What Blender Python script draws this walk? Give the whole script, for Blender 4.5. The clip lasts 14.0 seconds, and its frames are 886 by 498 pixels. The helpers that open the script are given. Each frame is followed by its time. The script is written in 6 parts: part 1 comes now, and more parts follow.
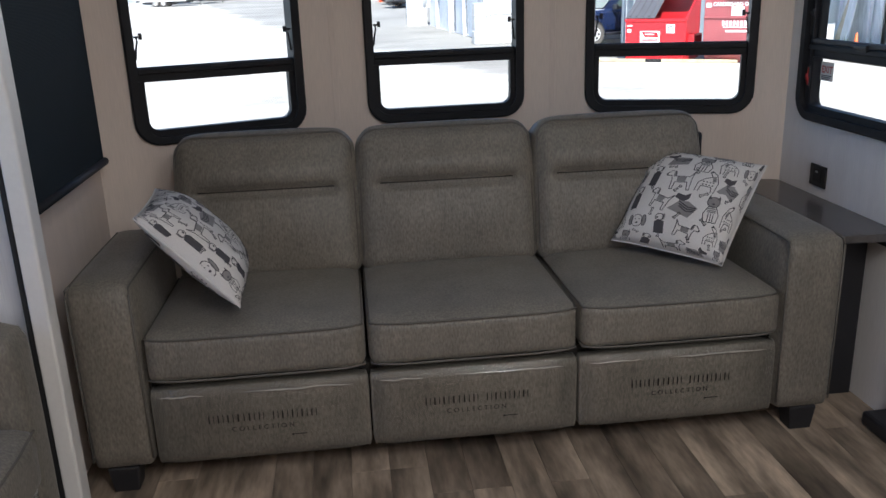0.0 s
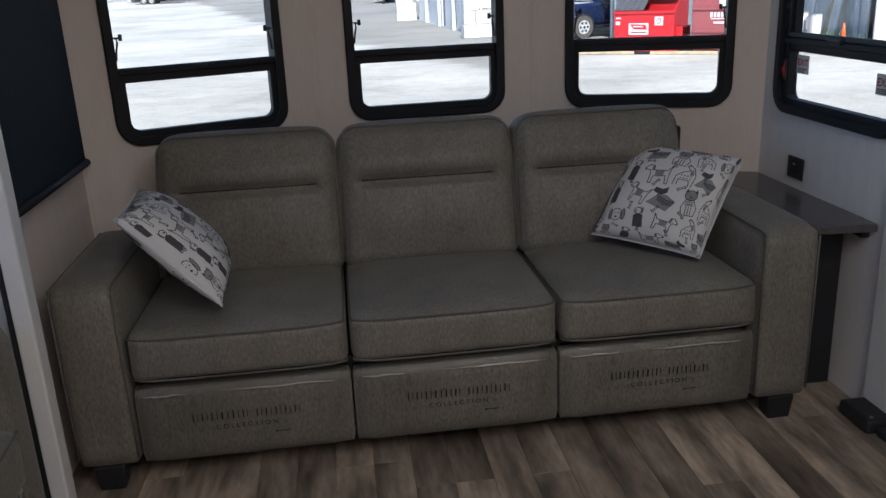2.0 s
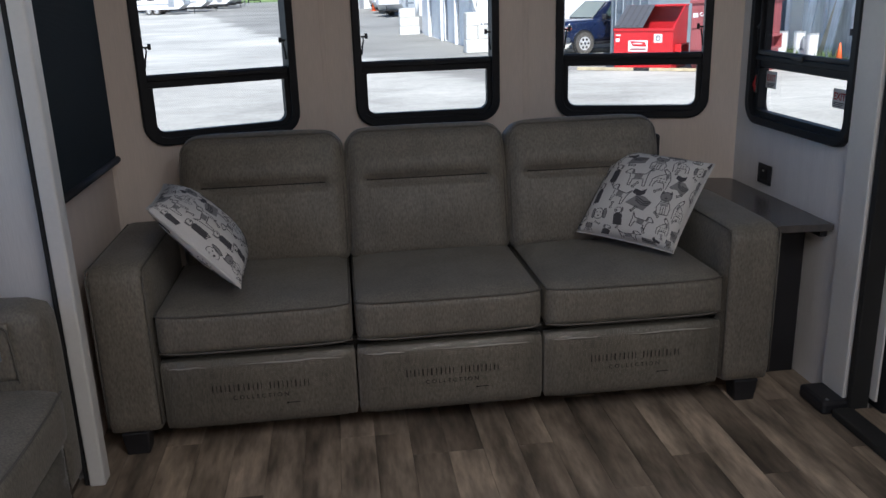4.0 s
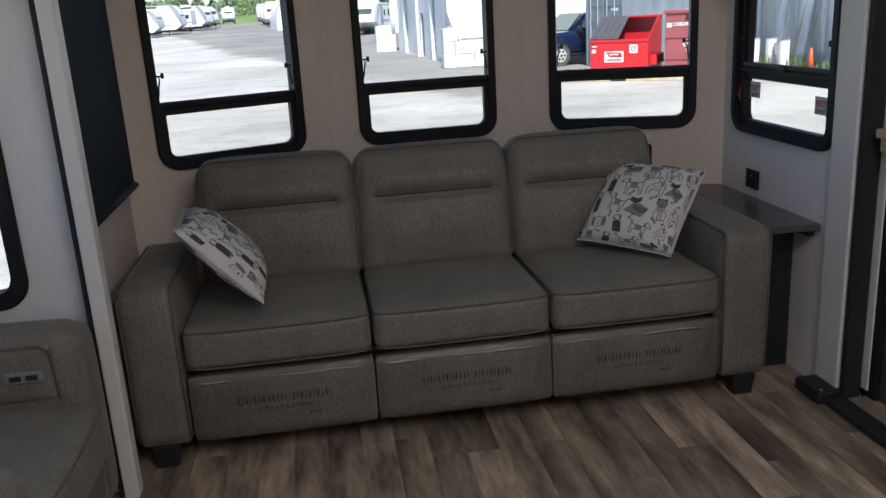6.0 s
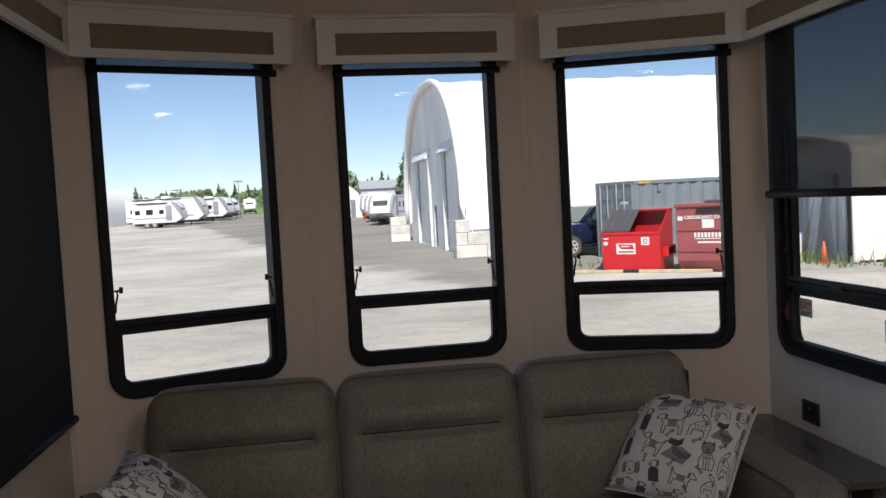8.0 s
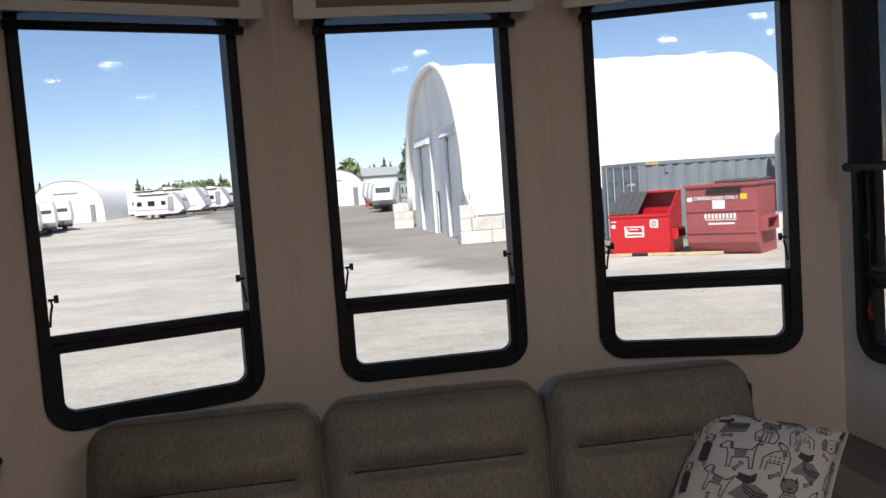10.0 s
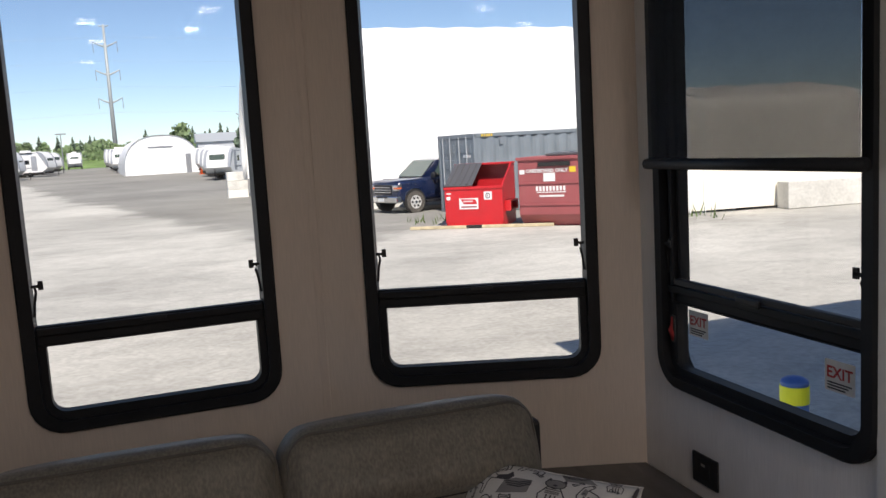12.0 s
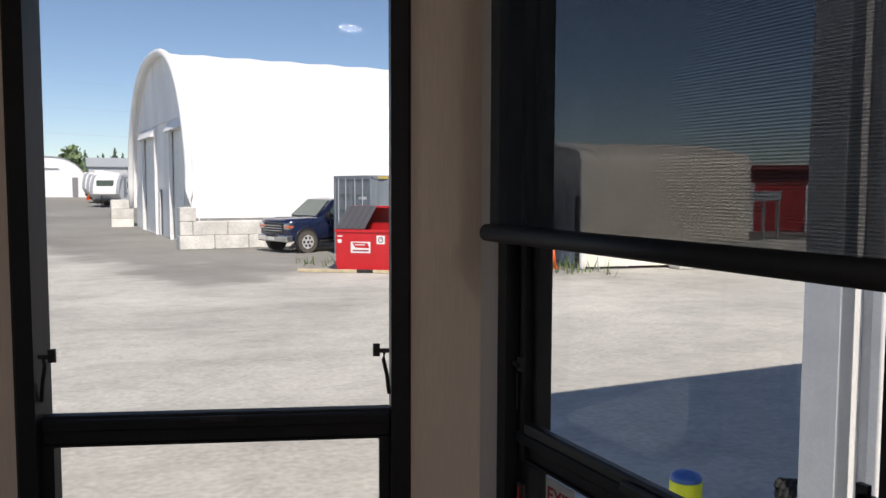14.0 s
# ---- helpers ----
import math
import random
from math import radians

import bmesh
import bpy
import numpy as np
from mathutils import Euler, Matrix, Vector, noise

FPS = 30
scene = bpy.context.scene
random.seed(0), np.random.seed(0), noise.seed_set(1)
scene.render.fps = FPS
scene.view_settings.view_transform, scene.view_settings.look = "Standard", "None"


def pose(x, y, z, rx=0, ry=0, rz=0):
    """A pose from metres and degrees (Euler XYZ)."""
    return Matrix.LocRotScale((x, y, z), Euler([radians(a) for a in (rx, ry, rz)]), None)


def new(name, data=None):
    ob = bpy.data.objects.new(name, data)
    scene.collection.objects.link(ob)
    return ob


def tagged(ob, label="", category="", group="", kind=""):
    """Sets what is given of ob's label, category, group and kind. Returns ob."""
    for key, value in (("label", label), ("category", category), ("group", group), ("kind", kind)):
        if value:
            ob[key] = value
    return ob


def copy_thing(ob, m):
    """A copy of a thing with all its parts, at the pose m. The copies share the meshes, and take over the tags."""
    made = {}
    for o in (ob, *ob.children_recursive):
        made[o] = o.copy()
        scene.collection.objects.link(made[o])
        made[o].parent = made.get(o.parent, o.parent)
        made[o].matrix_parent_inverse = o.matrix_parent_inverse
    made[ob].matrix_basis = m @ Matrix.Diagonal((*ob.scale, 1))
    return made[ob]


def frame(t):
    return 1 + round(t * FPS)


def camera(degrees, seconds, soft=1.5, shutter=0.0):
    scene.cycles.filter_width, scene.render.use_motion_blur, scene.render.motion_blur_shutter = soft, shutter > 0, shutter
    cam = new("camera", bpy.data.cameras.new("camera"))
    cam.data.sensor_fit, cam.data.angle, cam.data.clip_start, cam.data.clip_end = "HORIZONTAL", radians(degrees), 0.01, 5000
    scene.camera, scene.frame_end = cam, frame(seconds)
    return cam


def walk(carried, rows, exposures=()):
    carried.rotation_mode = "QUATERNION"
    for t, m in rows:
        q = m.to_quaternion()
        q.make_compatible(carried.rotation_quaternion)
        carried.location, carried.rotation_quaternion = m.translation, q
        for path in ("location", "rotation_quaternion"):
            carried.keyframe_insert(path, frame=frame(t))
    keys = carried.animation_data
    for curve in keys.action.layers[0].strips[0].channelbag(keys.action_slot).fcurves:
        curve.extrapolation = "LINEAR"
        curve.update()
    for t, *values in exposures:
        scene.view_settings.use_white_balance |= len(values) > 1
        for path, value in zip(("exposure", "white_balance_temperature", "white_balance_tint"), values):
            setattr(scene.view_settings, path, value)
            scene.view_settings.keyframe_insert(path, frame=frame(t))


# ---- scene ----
cam = camera(56.0, 14.0)
METRES, EYE, TILT, LEAN, TURN = 3.2, 1.41, 0.0, 0.0, -6.2
ROWS = [
    (0.0, 0.0, 0.0, 0.0, -0.59, -17.48, 1.86),
    (0.5, 0.0024, -0.0004, -0.0008, -0.8, -17.65, 1.85),
    (1.0, 0.0055, -0.0023, -0.0009, -0.95, -18.38, 2.16),
    (1.5, 0.0091, -0.0041, 0.0005, -1.14, -18.18, 2.3),
    (2.0, 0.0124, -0.0071, 0.0035, -1.27, -17.88, 2.45),
    (2.5, 0.0198, -0.0214, 0.0075, -0.98, -17.47, 1.32),
    (3.0, 0.0242, -0.0435, 0.0068, -0.41, -17.23, 0.96),
    (5.5, -0.0158, -0.1427, 0.0143, -2.62, -16.8, 3.22),
    (6.0, -0.0185, -0.1384, 0.0184, -2.78, -16.02, 3.22),
    (6.5, -0.0223, -0.1336, 0.0242, -2.99, -9.88, 3.17),
    (7.0, -0.0153, -0.0896, 0.0315, -2.95, -5.61, 3.09),
    (7.5, -0.0036, -0.0242, 0.0375, -2.69, -3.72, 3.06),
    (8.0, 0.0046, 0.0234, 0.0362, -1.82, -3.24, 3.04),
    (10.5, 0.0199, 0.2221, 0.0305, -2.06, -4.83, 4.44),
    (11.0, 0.0503, 0.2475, 0.0285, -3.85, -5.75, 4.47),
    (11.5, 0.0793, 0.294, 0.0349, -6.33, -6.86, 4.16),
    (12.0, 0.1063, 0.3492, 0.0488, -12.35, -7.08, 3.34),
    (12.5, 0.1392, 0.3966, 0.0549, -16.1, -5.72, 2.95),
    (13.0, 0.1869, 0.4619, 0.0524, -16.45, -5.12, 1.58),
    (13.5, 0.2315, 0.5226, 0.0498, -15.94, -4.28, 0.26),
    (14.0, 0.258, 0.5963, 0.047, -18.86, -4.32, -0.18),
]
# exposure of the clip's camera along the walk
EXPO = [(0.0, 1.58, 6000, 10), (1.6, 1.48, 5950, 10), (2.0, 1.0, 5900, 10), (3.0, 0.80, 5900, 10), (5.5, 1.10, 5980, 10), (6.2, 0.82, 6180, 10), (7.0, 0.58, 6550, 12), (8.5, 0.46, 6800, 14), (10.3, 0.60, 6800, 14), (12.0, 0.58, 6850, 14), (13.0, 0.38, 6900, 14), (14.0, 0.30, 6900, 15)]
walk(cam, [(t, pose(0, 0, EYE, TILT, LEAN, TURN) @ pose(METRES * x, METRES * y, METRES * z, 90 + pitch, roll, yaw)) for t, x, y, z, yaw, pitch, roll in ROWS], EXPO)

# ---- world and sun ----
SUN_AZ, SUN_EL = radians(184.0), radians(50.0)      # clockwise from +y, above the horizon
world = bpy.data.worlds.new("sky")
scene.world = world
world.use_nodes = True
wn = world.node_tree.nodes
sky = wn.new("ShaderNodeTexSky")
sky.sky_type = 'NISHITA'
sky.sun_disc = False
sky.altitude = 1000.0
sky.sun_elevation, sky.sun_rotation = SUN_EL, SUN_AZ
sky.air_density, sky.dust_density, sky.ozone_density = 0.85, 0.25, 3.2
world.node_tree.links.new(sky.outputs[0], wn["Background"].inputs[0])
wn["Background"].inputs[1].default_value = 0.095
sun_dir = Vector((math.sin(SUN_AZ) * math.cos(SUN_EL), math.cos(SUN_AZ) * math.cos(SUN_EL), math.sin(SUN_EL)))
sun = new("sun", bpy.data.lights.new("sun", 'SUN'))
sun.data.energy, sun.data.angle, sun.data.color = 4.2, radians(0.5), (1.0, 0.95, 0.88)
sun.matrix_world = sun_dir.to_track_quat("Z", "Y").to_matrix().to_4x4()
STRIP_POWER = 2.0      # watts of each ceiling strip light


# ---- materials ----
def material(name, color, rough=0.6, metal=0.0, var=0.12, scale=6.0, fine=60.0, fine_var=0.06, bump=0.05, stretch=(1, 1, 1), per_object=0.0, spec=0.5, sheen=0.0, coat=0.0):
    """Base colour varied at a coarse and a fine scale, with relief from the fine one."""
    m = bpy.data.materials.new(name)
    m.use_nodes = True
    nt = m.node_tree
    n, l = nt.nodes, nt.links
    b = n["Principled BSDF"]
    b.inputs["Roughness"].default_value, b.inputs["Metallic"].default_value = rough, metal
    b.inputs["Specular IOR Level"].default_value = spec
    b.inputs["Sheen Weight"].default_value, b.inputs["Coat Weight"].default_value = sheen, coat
    co = n.new("ShaderNodeTexCoord")
    mp = n.new("ShaderNodeMapping")
    mp.inputs["Scale"].default_value = stretch
    l.new(co.outputs["Object"], mp.inputs[0])
    vec = mp.outputs[0]
    info = n.new("ShaderNodeObjectInfo")
    if per_object:
        add = n.new("ShaderNodeVectorMath")
        sc = n.new("ShaderNodeVectorMath")
        sc.operation = 'SCALE'
        cmb = n.new("ShaderNodeCombineXYZ")
        for k in range(3):
            l.new(info.outputs["Random"], cmb.inputs[k])
        l.new(cmb.outputs[0], sc.inputs[0])
        sc.inputs["Scale"].default_value = 37.0
        l.new(vec, add.inputs[0]), l.new(sc.outputs[0], add.inputs[1])
        vec = add.outputs[0]
    total = None
    tex = []
    for s, amount in ((scale, var), (fine, fine_var)):
        t = n.new("ShaderNodeTexNoise")
        t.inputs["Scale"].default_value, t.inputs["Detail"].default_value = s, 5
        l.new(vec, t.inputs["Vector"])
        r = n.new("ShaderNodeMapRange")
        r.inputs["From Min"].default_value, r.inputs["From Max"].default_value = 0.3, 0.7
        r.inputs["To Min"].default_value, r.inputs["To Max"].default_value = 1 - amount, 1 + amount
        l.new(t.outputs["Fac"], r.inputs["Value"])
        tex.append(t)
        total = r.outputs[0] if total is None else mul(nt, total, r.outputs[0])
    if per_object:
        r = n.new("ShaderNodeMapRange")
        r.inputs["To Min"].default_value, r.inputs["To Max"].default_value = 1 - per_object, 1 + per_object
        l.new(info.outputs["Random"], r.inputs["Value"])
        total = mul(nt, total, r.outputs[0])
    mix = n.new("ShaderNodeVectorMath")
    mix.operation = 'SCALE'
    mix.inputs[0].default_value = color
    l.new(total, mix.inputs["Scale"])
    l.new(mix.outputs[0], b.inputs["Base Color"])
    if bump:
        bp = n.new("ShaderNodeBump")
        bp.inputs["Strength"].default_value, bp.inputs["Distance"].default_value = bump, 0.004
        l.new(tex[1].outputs["Fac"], bp.inputs["Height"])
        l.new(bp.outputs[0], b.inputs["Normal"])
    return m


def mul(nt, a, b):
    m = nt.nodes.new("ShaderNodeMath")
    m.operation = 'MULTIPLY'
    for k, v in enumerate((a, b)):
        if isinstance(v, float):
            m.inputs[k].default_value = v
        else:
            nt.links.new(v, m.inputs[k])
    return m.outputs[0]


def glassy(name, tint, gloss=1.0, rough=0.0, fresnel=0.12, wrinkle=0.0):
    """Thin clear sheet: light goes straight through, gloss by the angle."""
    m = bpy.data.materials.new(name)
    m.use_nodes = True
    nt = m.node_tree
    n, l = nt.nodes, nt.links
    n.remove(n["Principled BSDF"])
    tr, gl, lw, mx = n.new("ShaderNodeBsdfTransparent"), n.new("ShaderNodeBsdfGlossy"), n.new("ShaderNodeFresnel"), n.new("ShaderNodeMixShader")
    tr.inputs[0].default_value = (*tint, 1)
    gl.inputs["Roughness"].default_value = rough
    lw.inputs[0].default_value = 1.0 + fresnel * 4
    if wrinkle:
        co, mp, tx, bp = n.new("ShaderNodeTexCoord"), n.new("ShaderNodeMapping"), n.new("ShaderNodeTexNoise"), n.new("ShaderNodeBump")
        mp.inputs["Scale"].default_value = (1.0, 1.0, 3.5)
        tx.inputs["Scale"].default_value, tx.inputs["Detail"].default_value = 9.0, 4
        bp.inputs["Strength"].default_value, bp.inputs["Distance"].default_value = wrinkle, 0.02
        l.new(co.outputs["Object"], mp.inputs[0]), l.new(mp.outputs[0], tx.inputs["Vector"])
        l.new(tx.outputs["Fac"], bp.inputs["Height"]), l.new(bp.outputs[0], gl.inputs["Normal"])
    l.new(mul(nt, lw.outputs[0], gloss), mx.inputs[0])
    l.new(tr.outputs[0], mx.inputs[1]), l.new(gl.outputs[0], mx.inputs[2])
    l.new(mx.outputs[0], n["Material Output"].inputs[0])
    return m


def screen_cloth(name, through_tint, color):
    """Woven solar screen: part of the light passes through the mesh."""
    m = bpy.data.materials.new(name)
    m.use_nodes = True
    nt = m.node_tree
    n, l = nt.nodes, nt.links
    b = n["Principled BSDF"]
    b.inputs["Base Color"].default_value, b.inputs["Roughness"].default_value = (*color, 1), 0.85
    tr, mx = n.new("ShaderNodeBsdfTransparent"), n.new("ShaderNodeMixShader")
    tr.inputs[0].default_value = (*through_tint, 1)
    co, wv, rg = n.new("ShaderNodeTexCoord"), n.new("ShaderNodeTexWave"), n.new("ShaderNodeMapRange")
    wv.bands_direction = 'Z'
    wv.inputs["Scale"].default_value, wv.inputs["Distortion"].default_value = 90.0, 0.8
    l.new(co.outputs["Object"], wv.inputs[0])
    rg.inputs["To Min"].default_value, rg.inputs["To Max"].default_value = 0.34, 0.66
    l.new(wv.outputs["Fac"], rg.inputs["Value"])
    l.new(rg.outputs[0], mx.inputs[0])
    l.new(tr.outputs[0], mx.inputs[1]), l.new(b.outputs[0], mx.inputs[2])
    l.new(mx.outputs[0], n["Material Output"].inputs[0])
    return m


def glow(name, color, strength):
    m = bpy.data.materials.new(name)
    m.use_nodes = True
    b = m.node_tree.nodes["Principled BSDF"]
    b.inputs["Base Color"].default_value = (*color, 1)
    b.inputs["Emission Color"].default_value, b.inputs["Emission Strength"].default_value = (*color, 1), strength
    return m


def plank_material():
    """Vinyl plank: long grain, dark smudges, each plank its own tone."""
    m = material("wood_plank", (0.265, 0.208, 0.156), rough=0.42, var=0.62, scale=13.0, fine=62.0, fine_var=0.24, bump=0.05, stretch=(1.0, 0.20, 1.0), per_object=0.34)
    return m


M = {}
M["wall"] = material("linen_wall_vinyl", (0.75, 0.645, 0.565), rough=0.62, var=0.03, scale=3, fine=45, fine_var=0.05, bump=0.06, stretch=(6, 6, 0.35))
# wall vinyl again, made paler for the daylight falling on the east wall
M["side_wall"] = material("daylit_linen_wall_vinyl", (0.80, 0.775, 0.76), rough=0.62, var=0.03, scale=3, fine=45, fine_var=0.05, bump=0.06, stretch=(6, 6, 0.35))
M["white_wall"] = material("white_wall_vinyl", (0.72, 0.71, 0.70), rough=0.6, var=0.03, scale=3, fine=45, fine_var=0.05, bump=0.05, stretch=(6, 6, 0.35))
M["trim"] = material("white_trim", (0.74, 0.73, 0.71), rough=0.45, var=0.03, scale=4, fine=90, fine_var=0.02, bump=0.02)
M["ceiling"] = material("ceiling_panel", (0.75, 0.74, 0.71), rough=0.7, var=0.03)
M["black"] = material("black_powder_coat", (0.013, 0.014, 0.017), rough=0.55, spec=0.28, var=0.2, fine=300, fine_var=0.15, bump=0.04)
M["plastic"] = material("black_plastic", (0.016, 0.016, 0.019), rough=0.5, var=0.2, bump=0.03)
M["rubber"] = material("black_rubber", (0.018, 0.018, 0.018), rough=0.8)
M["tan"] = material("tan_insert_panel", (0.26, 0.20, 0.145), rough=0.75, var=0.06, fine=220, fine_var=0.12, bump=0.1)
M["glass"] = glassy("window_glass", (0.93, 0.95, 0.95), 0.8)
M["glass_low"] = glassy("lower_window_glass", (0.84, 0.85, 0.84), 0.8)
M["film"] = glassy("plastic_film", (0.97, 0.97, 0.97), 1.0, rough=0.07, wrinkle=0.55)
# opaque pale gloss for the highlights on folds of the clear film
M["film_fold_glint"] = material("crumpled_film_glint", (0.40, 0.38, 0.34), rough=0.12, var=0.1, spec=1.0, coat=1.0, bump=0.0)
M["shade"] = screen_cloth("screen_shade_cloth", (0.60, 0.60, 0.60), (0.022, 0.026, 0.034))
M["blackout"] = screen_cloth("dark_shade_cloth", (0.025, 0.04, 0.05), (0.02, 0.032, 0.04))
M["sofa"] = material("grey_brown_linen_weave", (0.172, 0.155, 0.127), rough=0.54, var=0.14, scale=6, fine=120, fine_var=0.30, bump=0.20, stretch=(1.5, 1.5, 0.6), sheen=0.1)
M["piping"] = material("grey_piping", (0.12, 0.11, 0.095), rough=0.8, fine=300, fine_var=0.1)
# near-black: painted shade in the cushion folds, also the base frame
M["seam"] = material("fold_shade_and_frame", (0.03, 0.028, 0.025), rough=0.9)
M["pillow"] = material("white_cotton", (0.70, 0.68, 0.66), rough=0.85, var=0.05, fine=300, fine_var=0.05, bump=0.1)
M["ink"] = material("charcoal_print", (0.075, 0.072, 0.08), rough=0.9)
M["ink_grey"] = material("grey_print", (0.26, 0.25, 0.25), rough=0.9)
M["ink_text"] = material("faded_brown_print", (0.022, 0.018, 0.015), rough=0.7, var=0.5, scale=60)
M["plank"] = plank_material()
M["subfloor"] = material("floor_joint", (0.10, 0.08, 0.065), rough=0.8)
M["table"] = material("dark_grey_laminate", (0.095, 0.088, 0.084), rough=0.25, var=0.15, fine=80, fine_var=0.1, bump=0.02, stretch=(4, 0.6, 1))
M["cabinet"] = material("charcoal_cabinet_laminate", (0.06, 0.056, 0.054), rough=0.28, var=0.15, fine=80, fine_var=0.1, bump=0.02, stretch=(4, 0.6, 1))
M["oak"] = material("pale_oak", (0.48, 0.36, 0.25), rough=0.5, var=0.12, scale=8, fine=60, fine_var=0.12, stretch=(1, 0.15, 1))
M["metal"] = material("brushed_metal", (0.5, 0.5, 0.5), rough=0.35, metal=1.0)
M["sign_paper"] = material("pale_sticker", (0.70, 0.69, 0.67), rough=0.6)
M["sign_red"] = material("red_lettering", (0.45, 0.03, 0.03), rough=0.6)
M["switch"] = material("grey_switch_plate", (0.22, 0.24, 0.27), rough=0.35)
M["lamp"] = glow("lamp_diffuser", (1.0, 0.95, 0.86), 9.0)


# ---- mesh helpers ----
def part(name, bm, mat, parent=None, label="", smooth=False, m=None, kind=""):
    """Links a bmesh as one mesh object, under a thing or part where one is given."""
    me = bpy.data.meshes.new(name)
    bmesh.ops.recalc_face_normals(bm, faces=bm.faces)
    if len(bm.faces) == 1:      # a single sheet faces the room
        bm.normal_update()
        bm.faces.ensure_lookup_table()
        if bm.faces[0].normal.y > 0:
            bm.faces[0].normal_flip()
    bm.to_mesh(me)
    bm.free()
    me.materials.append(mat)
    if smooth:
        me.polygons.foreach_set("use_smooth", [True] * len(me.polygons))
    ob = new(name, me)
    if parent is not None:
        ob.parent = parent
    if m is not None:
        ob.matrix_basis = m
    if label or kind:
        tagged(ob, label=label, kind=kind)
    return ob


def thing(name, m, label, category, group="", kind=""):
    ob = new(name)
    ob.empty_display_size = 0.1
    ob.matrix_basis = m
    return tagged(ob, label, category, group, kind)


def add_box(bm, x0, x1, y0, y1, z0, z1, m=None):
    vs = [bm.verts.new((x, y, z)) for z in (z0, z1) for y in (y0, y1) for x in (x0, x1)]
    if m is not None:
        for v in vs:
            v.co = m @ v.co
    for f in ((0, 2, 3, 1), (4, 5, 7, 6), (0, 1, 5, 4), (2, 6, 7, 3), (0, 4, 6, 2), (1, 3, 7, 5)):
        bm.faces.new([vs[i] for i in f])
    return vs


def box(x0, x1, y0, y1, z0, z1, bevel=0.0, seg=2, m=None):
    bm = bmesh.new()
    add_box(bm, x0, x1, y0, y1, z0, z1, m)
    if bevel:
        bmesh.ops.bevel(bm, geom=bm.edges[:], offset=bevel, segments=seg, profile=0.5, affect='EDGES')
    return bm


def boxes(*spans, bevel=0.0):
    bm = bmesh.new()
    for s in spans:
        add_box(bm, *s)
    if bevel:
        bmesh.ops.bevel(bm, geom=bm.edges[:], offset=bevel, segments=1, affect='EDGES')
    return bm


def rounded(x0, x1, z0, z1, r, n=7, rt=None):
    """Loop of (x, z) round a rectangle; r at the lower corners, rt at the upper ones."""
    rt = r if rt is None else rt
    pts = []
    for cx, cz, a0, q in ((x1, z0, -90, r), (x1, z1, 0, rt), (x0, z1, 90, rt), (x0, z0, 180, r)):
        sx, sz = (-1 if cx == x1 else 1), (-1 if cz == z1 else 1)
        for k in range(n):
            a = radians(a0 + 90 * k / (n - 1))
            pts.append((cx + sx * q + q * math.cos(a), cz + sz * q + q * math.sin(a)))
    return pts


def ring(outer, inner, y0, y1, bm=None, chamfer=0.0):
    """A flat ring between two loops of equal length, from y0 (room side) to y1."""
    bm = bm or bmesh.new()
    n = len(outer)
    cx, cz = sum(p[0] for p in outer) / n, sum(p[1] for p in outer) / n
    rows = []
    for loop, y in ((outer, y1), (outer, y0 + chamfer), ([(x + (cx - x) * chamfer * 3, z + (cz - z) * chamfer * 1.5) for x, z in outer], y0), (inner, y0), (inner, y1)):
        rows.append([bm.verts.new((x, y, z)) for x, z in loop])
    for a, b in zip(rows, rows[1:] + rows[:1]):
        for k in range(n):
            bm.faces.new((a[k], a[(k + 1) % n], b[(k + 1) % n], b[k]))
    return bm


def sheet(loop, y0, y1, holes=()):
    """A plate bounded by a loop of (x, z), with holes, from y0 to y1."""
    bm = bmesh.new()
    edges = []
    for lp in (loop, *holes):
        vs = [bm.verts.new((x, y0, z)) for x, z in lp]
        edges += [bm.edges.new((vs[k], vs[(k + 1) % len(vs)])) for k in range(len(vs))]
    bmesh.ops.triangle_fill(bm, use_beauty=True, use_dissolve=False, edges=edges)
    ext = bmesh.ops.extrude_face_region(bm, geom=bm.faces[:])
    for v in ext["geom"]:
        if isinstance(v, bmesh.types.BMVert):
            v.co.y = y1
    return bm


def tube(points, r, n=8, closed=False, bm=None):
    """A round tube along points."""
    bm = bm or bmesh.new()
    pts = [Vector(p) for p in points]
    rows = []
    for k, p in enumerate(pts):
        a = pts[k - 1] if (k or closed) else p
        b = pts[(k + 1) % len(pts)] if (k + 1 < len(pts) or closed) else p
        d = (b - a).normalized()
        side = d.cross(Vector((0, 0, 1)))
        if side.length < 0.05:
            side = d.cross(Vector((0, 1, 0)))
        side.normalize()
        up = side.cross(d)
        rad = r[k] if isinstance(r, (list, tuple)) else r
        rows.append([bm.verts.new(p + rad * (math.cos(2 * math.pi * j / n) * side + math.sin(2 * math.pi * j / n) * up)) for j in range(n)])
    for a, b in zip(rows, rows[1:] + (rows[:1] if closed else [])):
        for j in range(n):
            bm.faces.new((a[j], a[(j + 1) % n], b[(j + 1) % n], b[j]))
    if not closed:
        bm.faces.new(rows[0]), bm.faces.new(rows[-1])
    return bm


def cylinder(r, x, y, z0, z1, n=20, r1=None):
    return tube([(x, y, z0), (x, y, z1)], [r, r if r1 is None else r1], n)


def disc_y(r, x, y0, y1, z, n=20, bm=None):
    """A short cylinder along y."""
    return tube([(x, y0, z), (x, y1, z)], r, n, bm=bm)


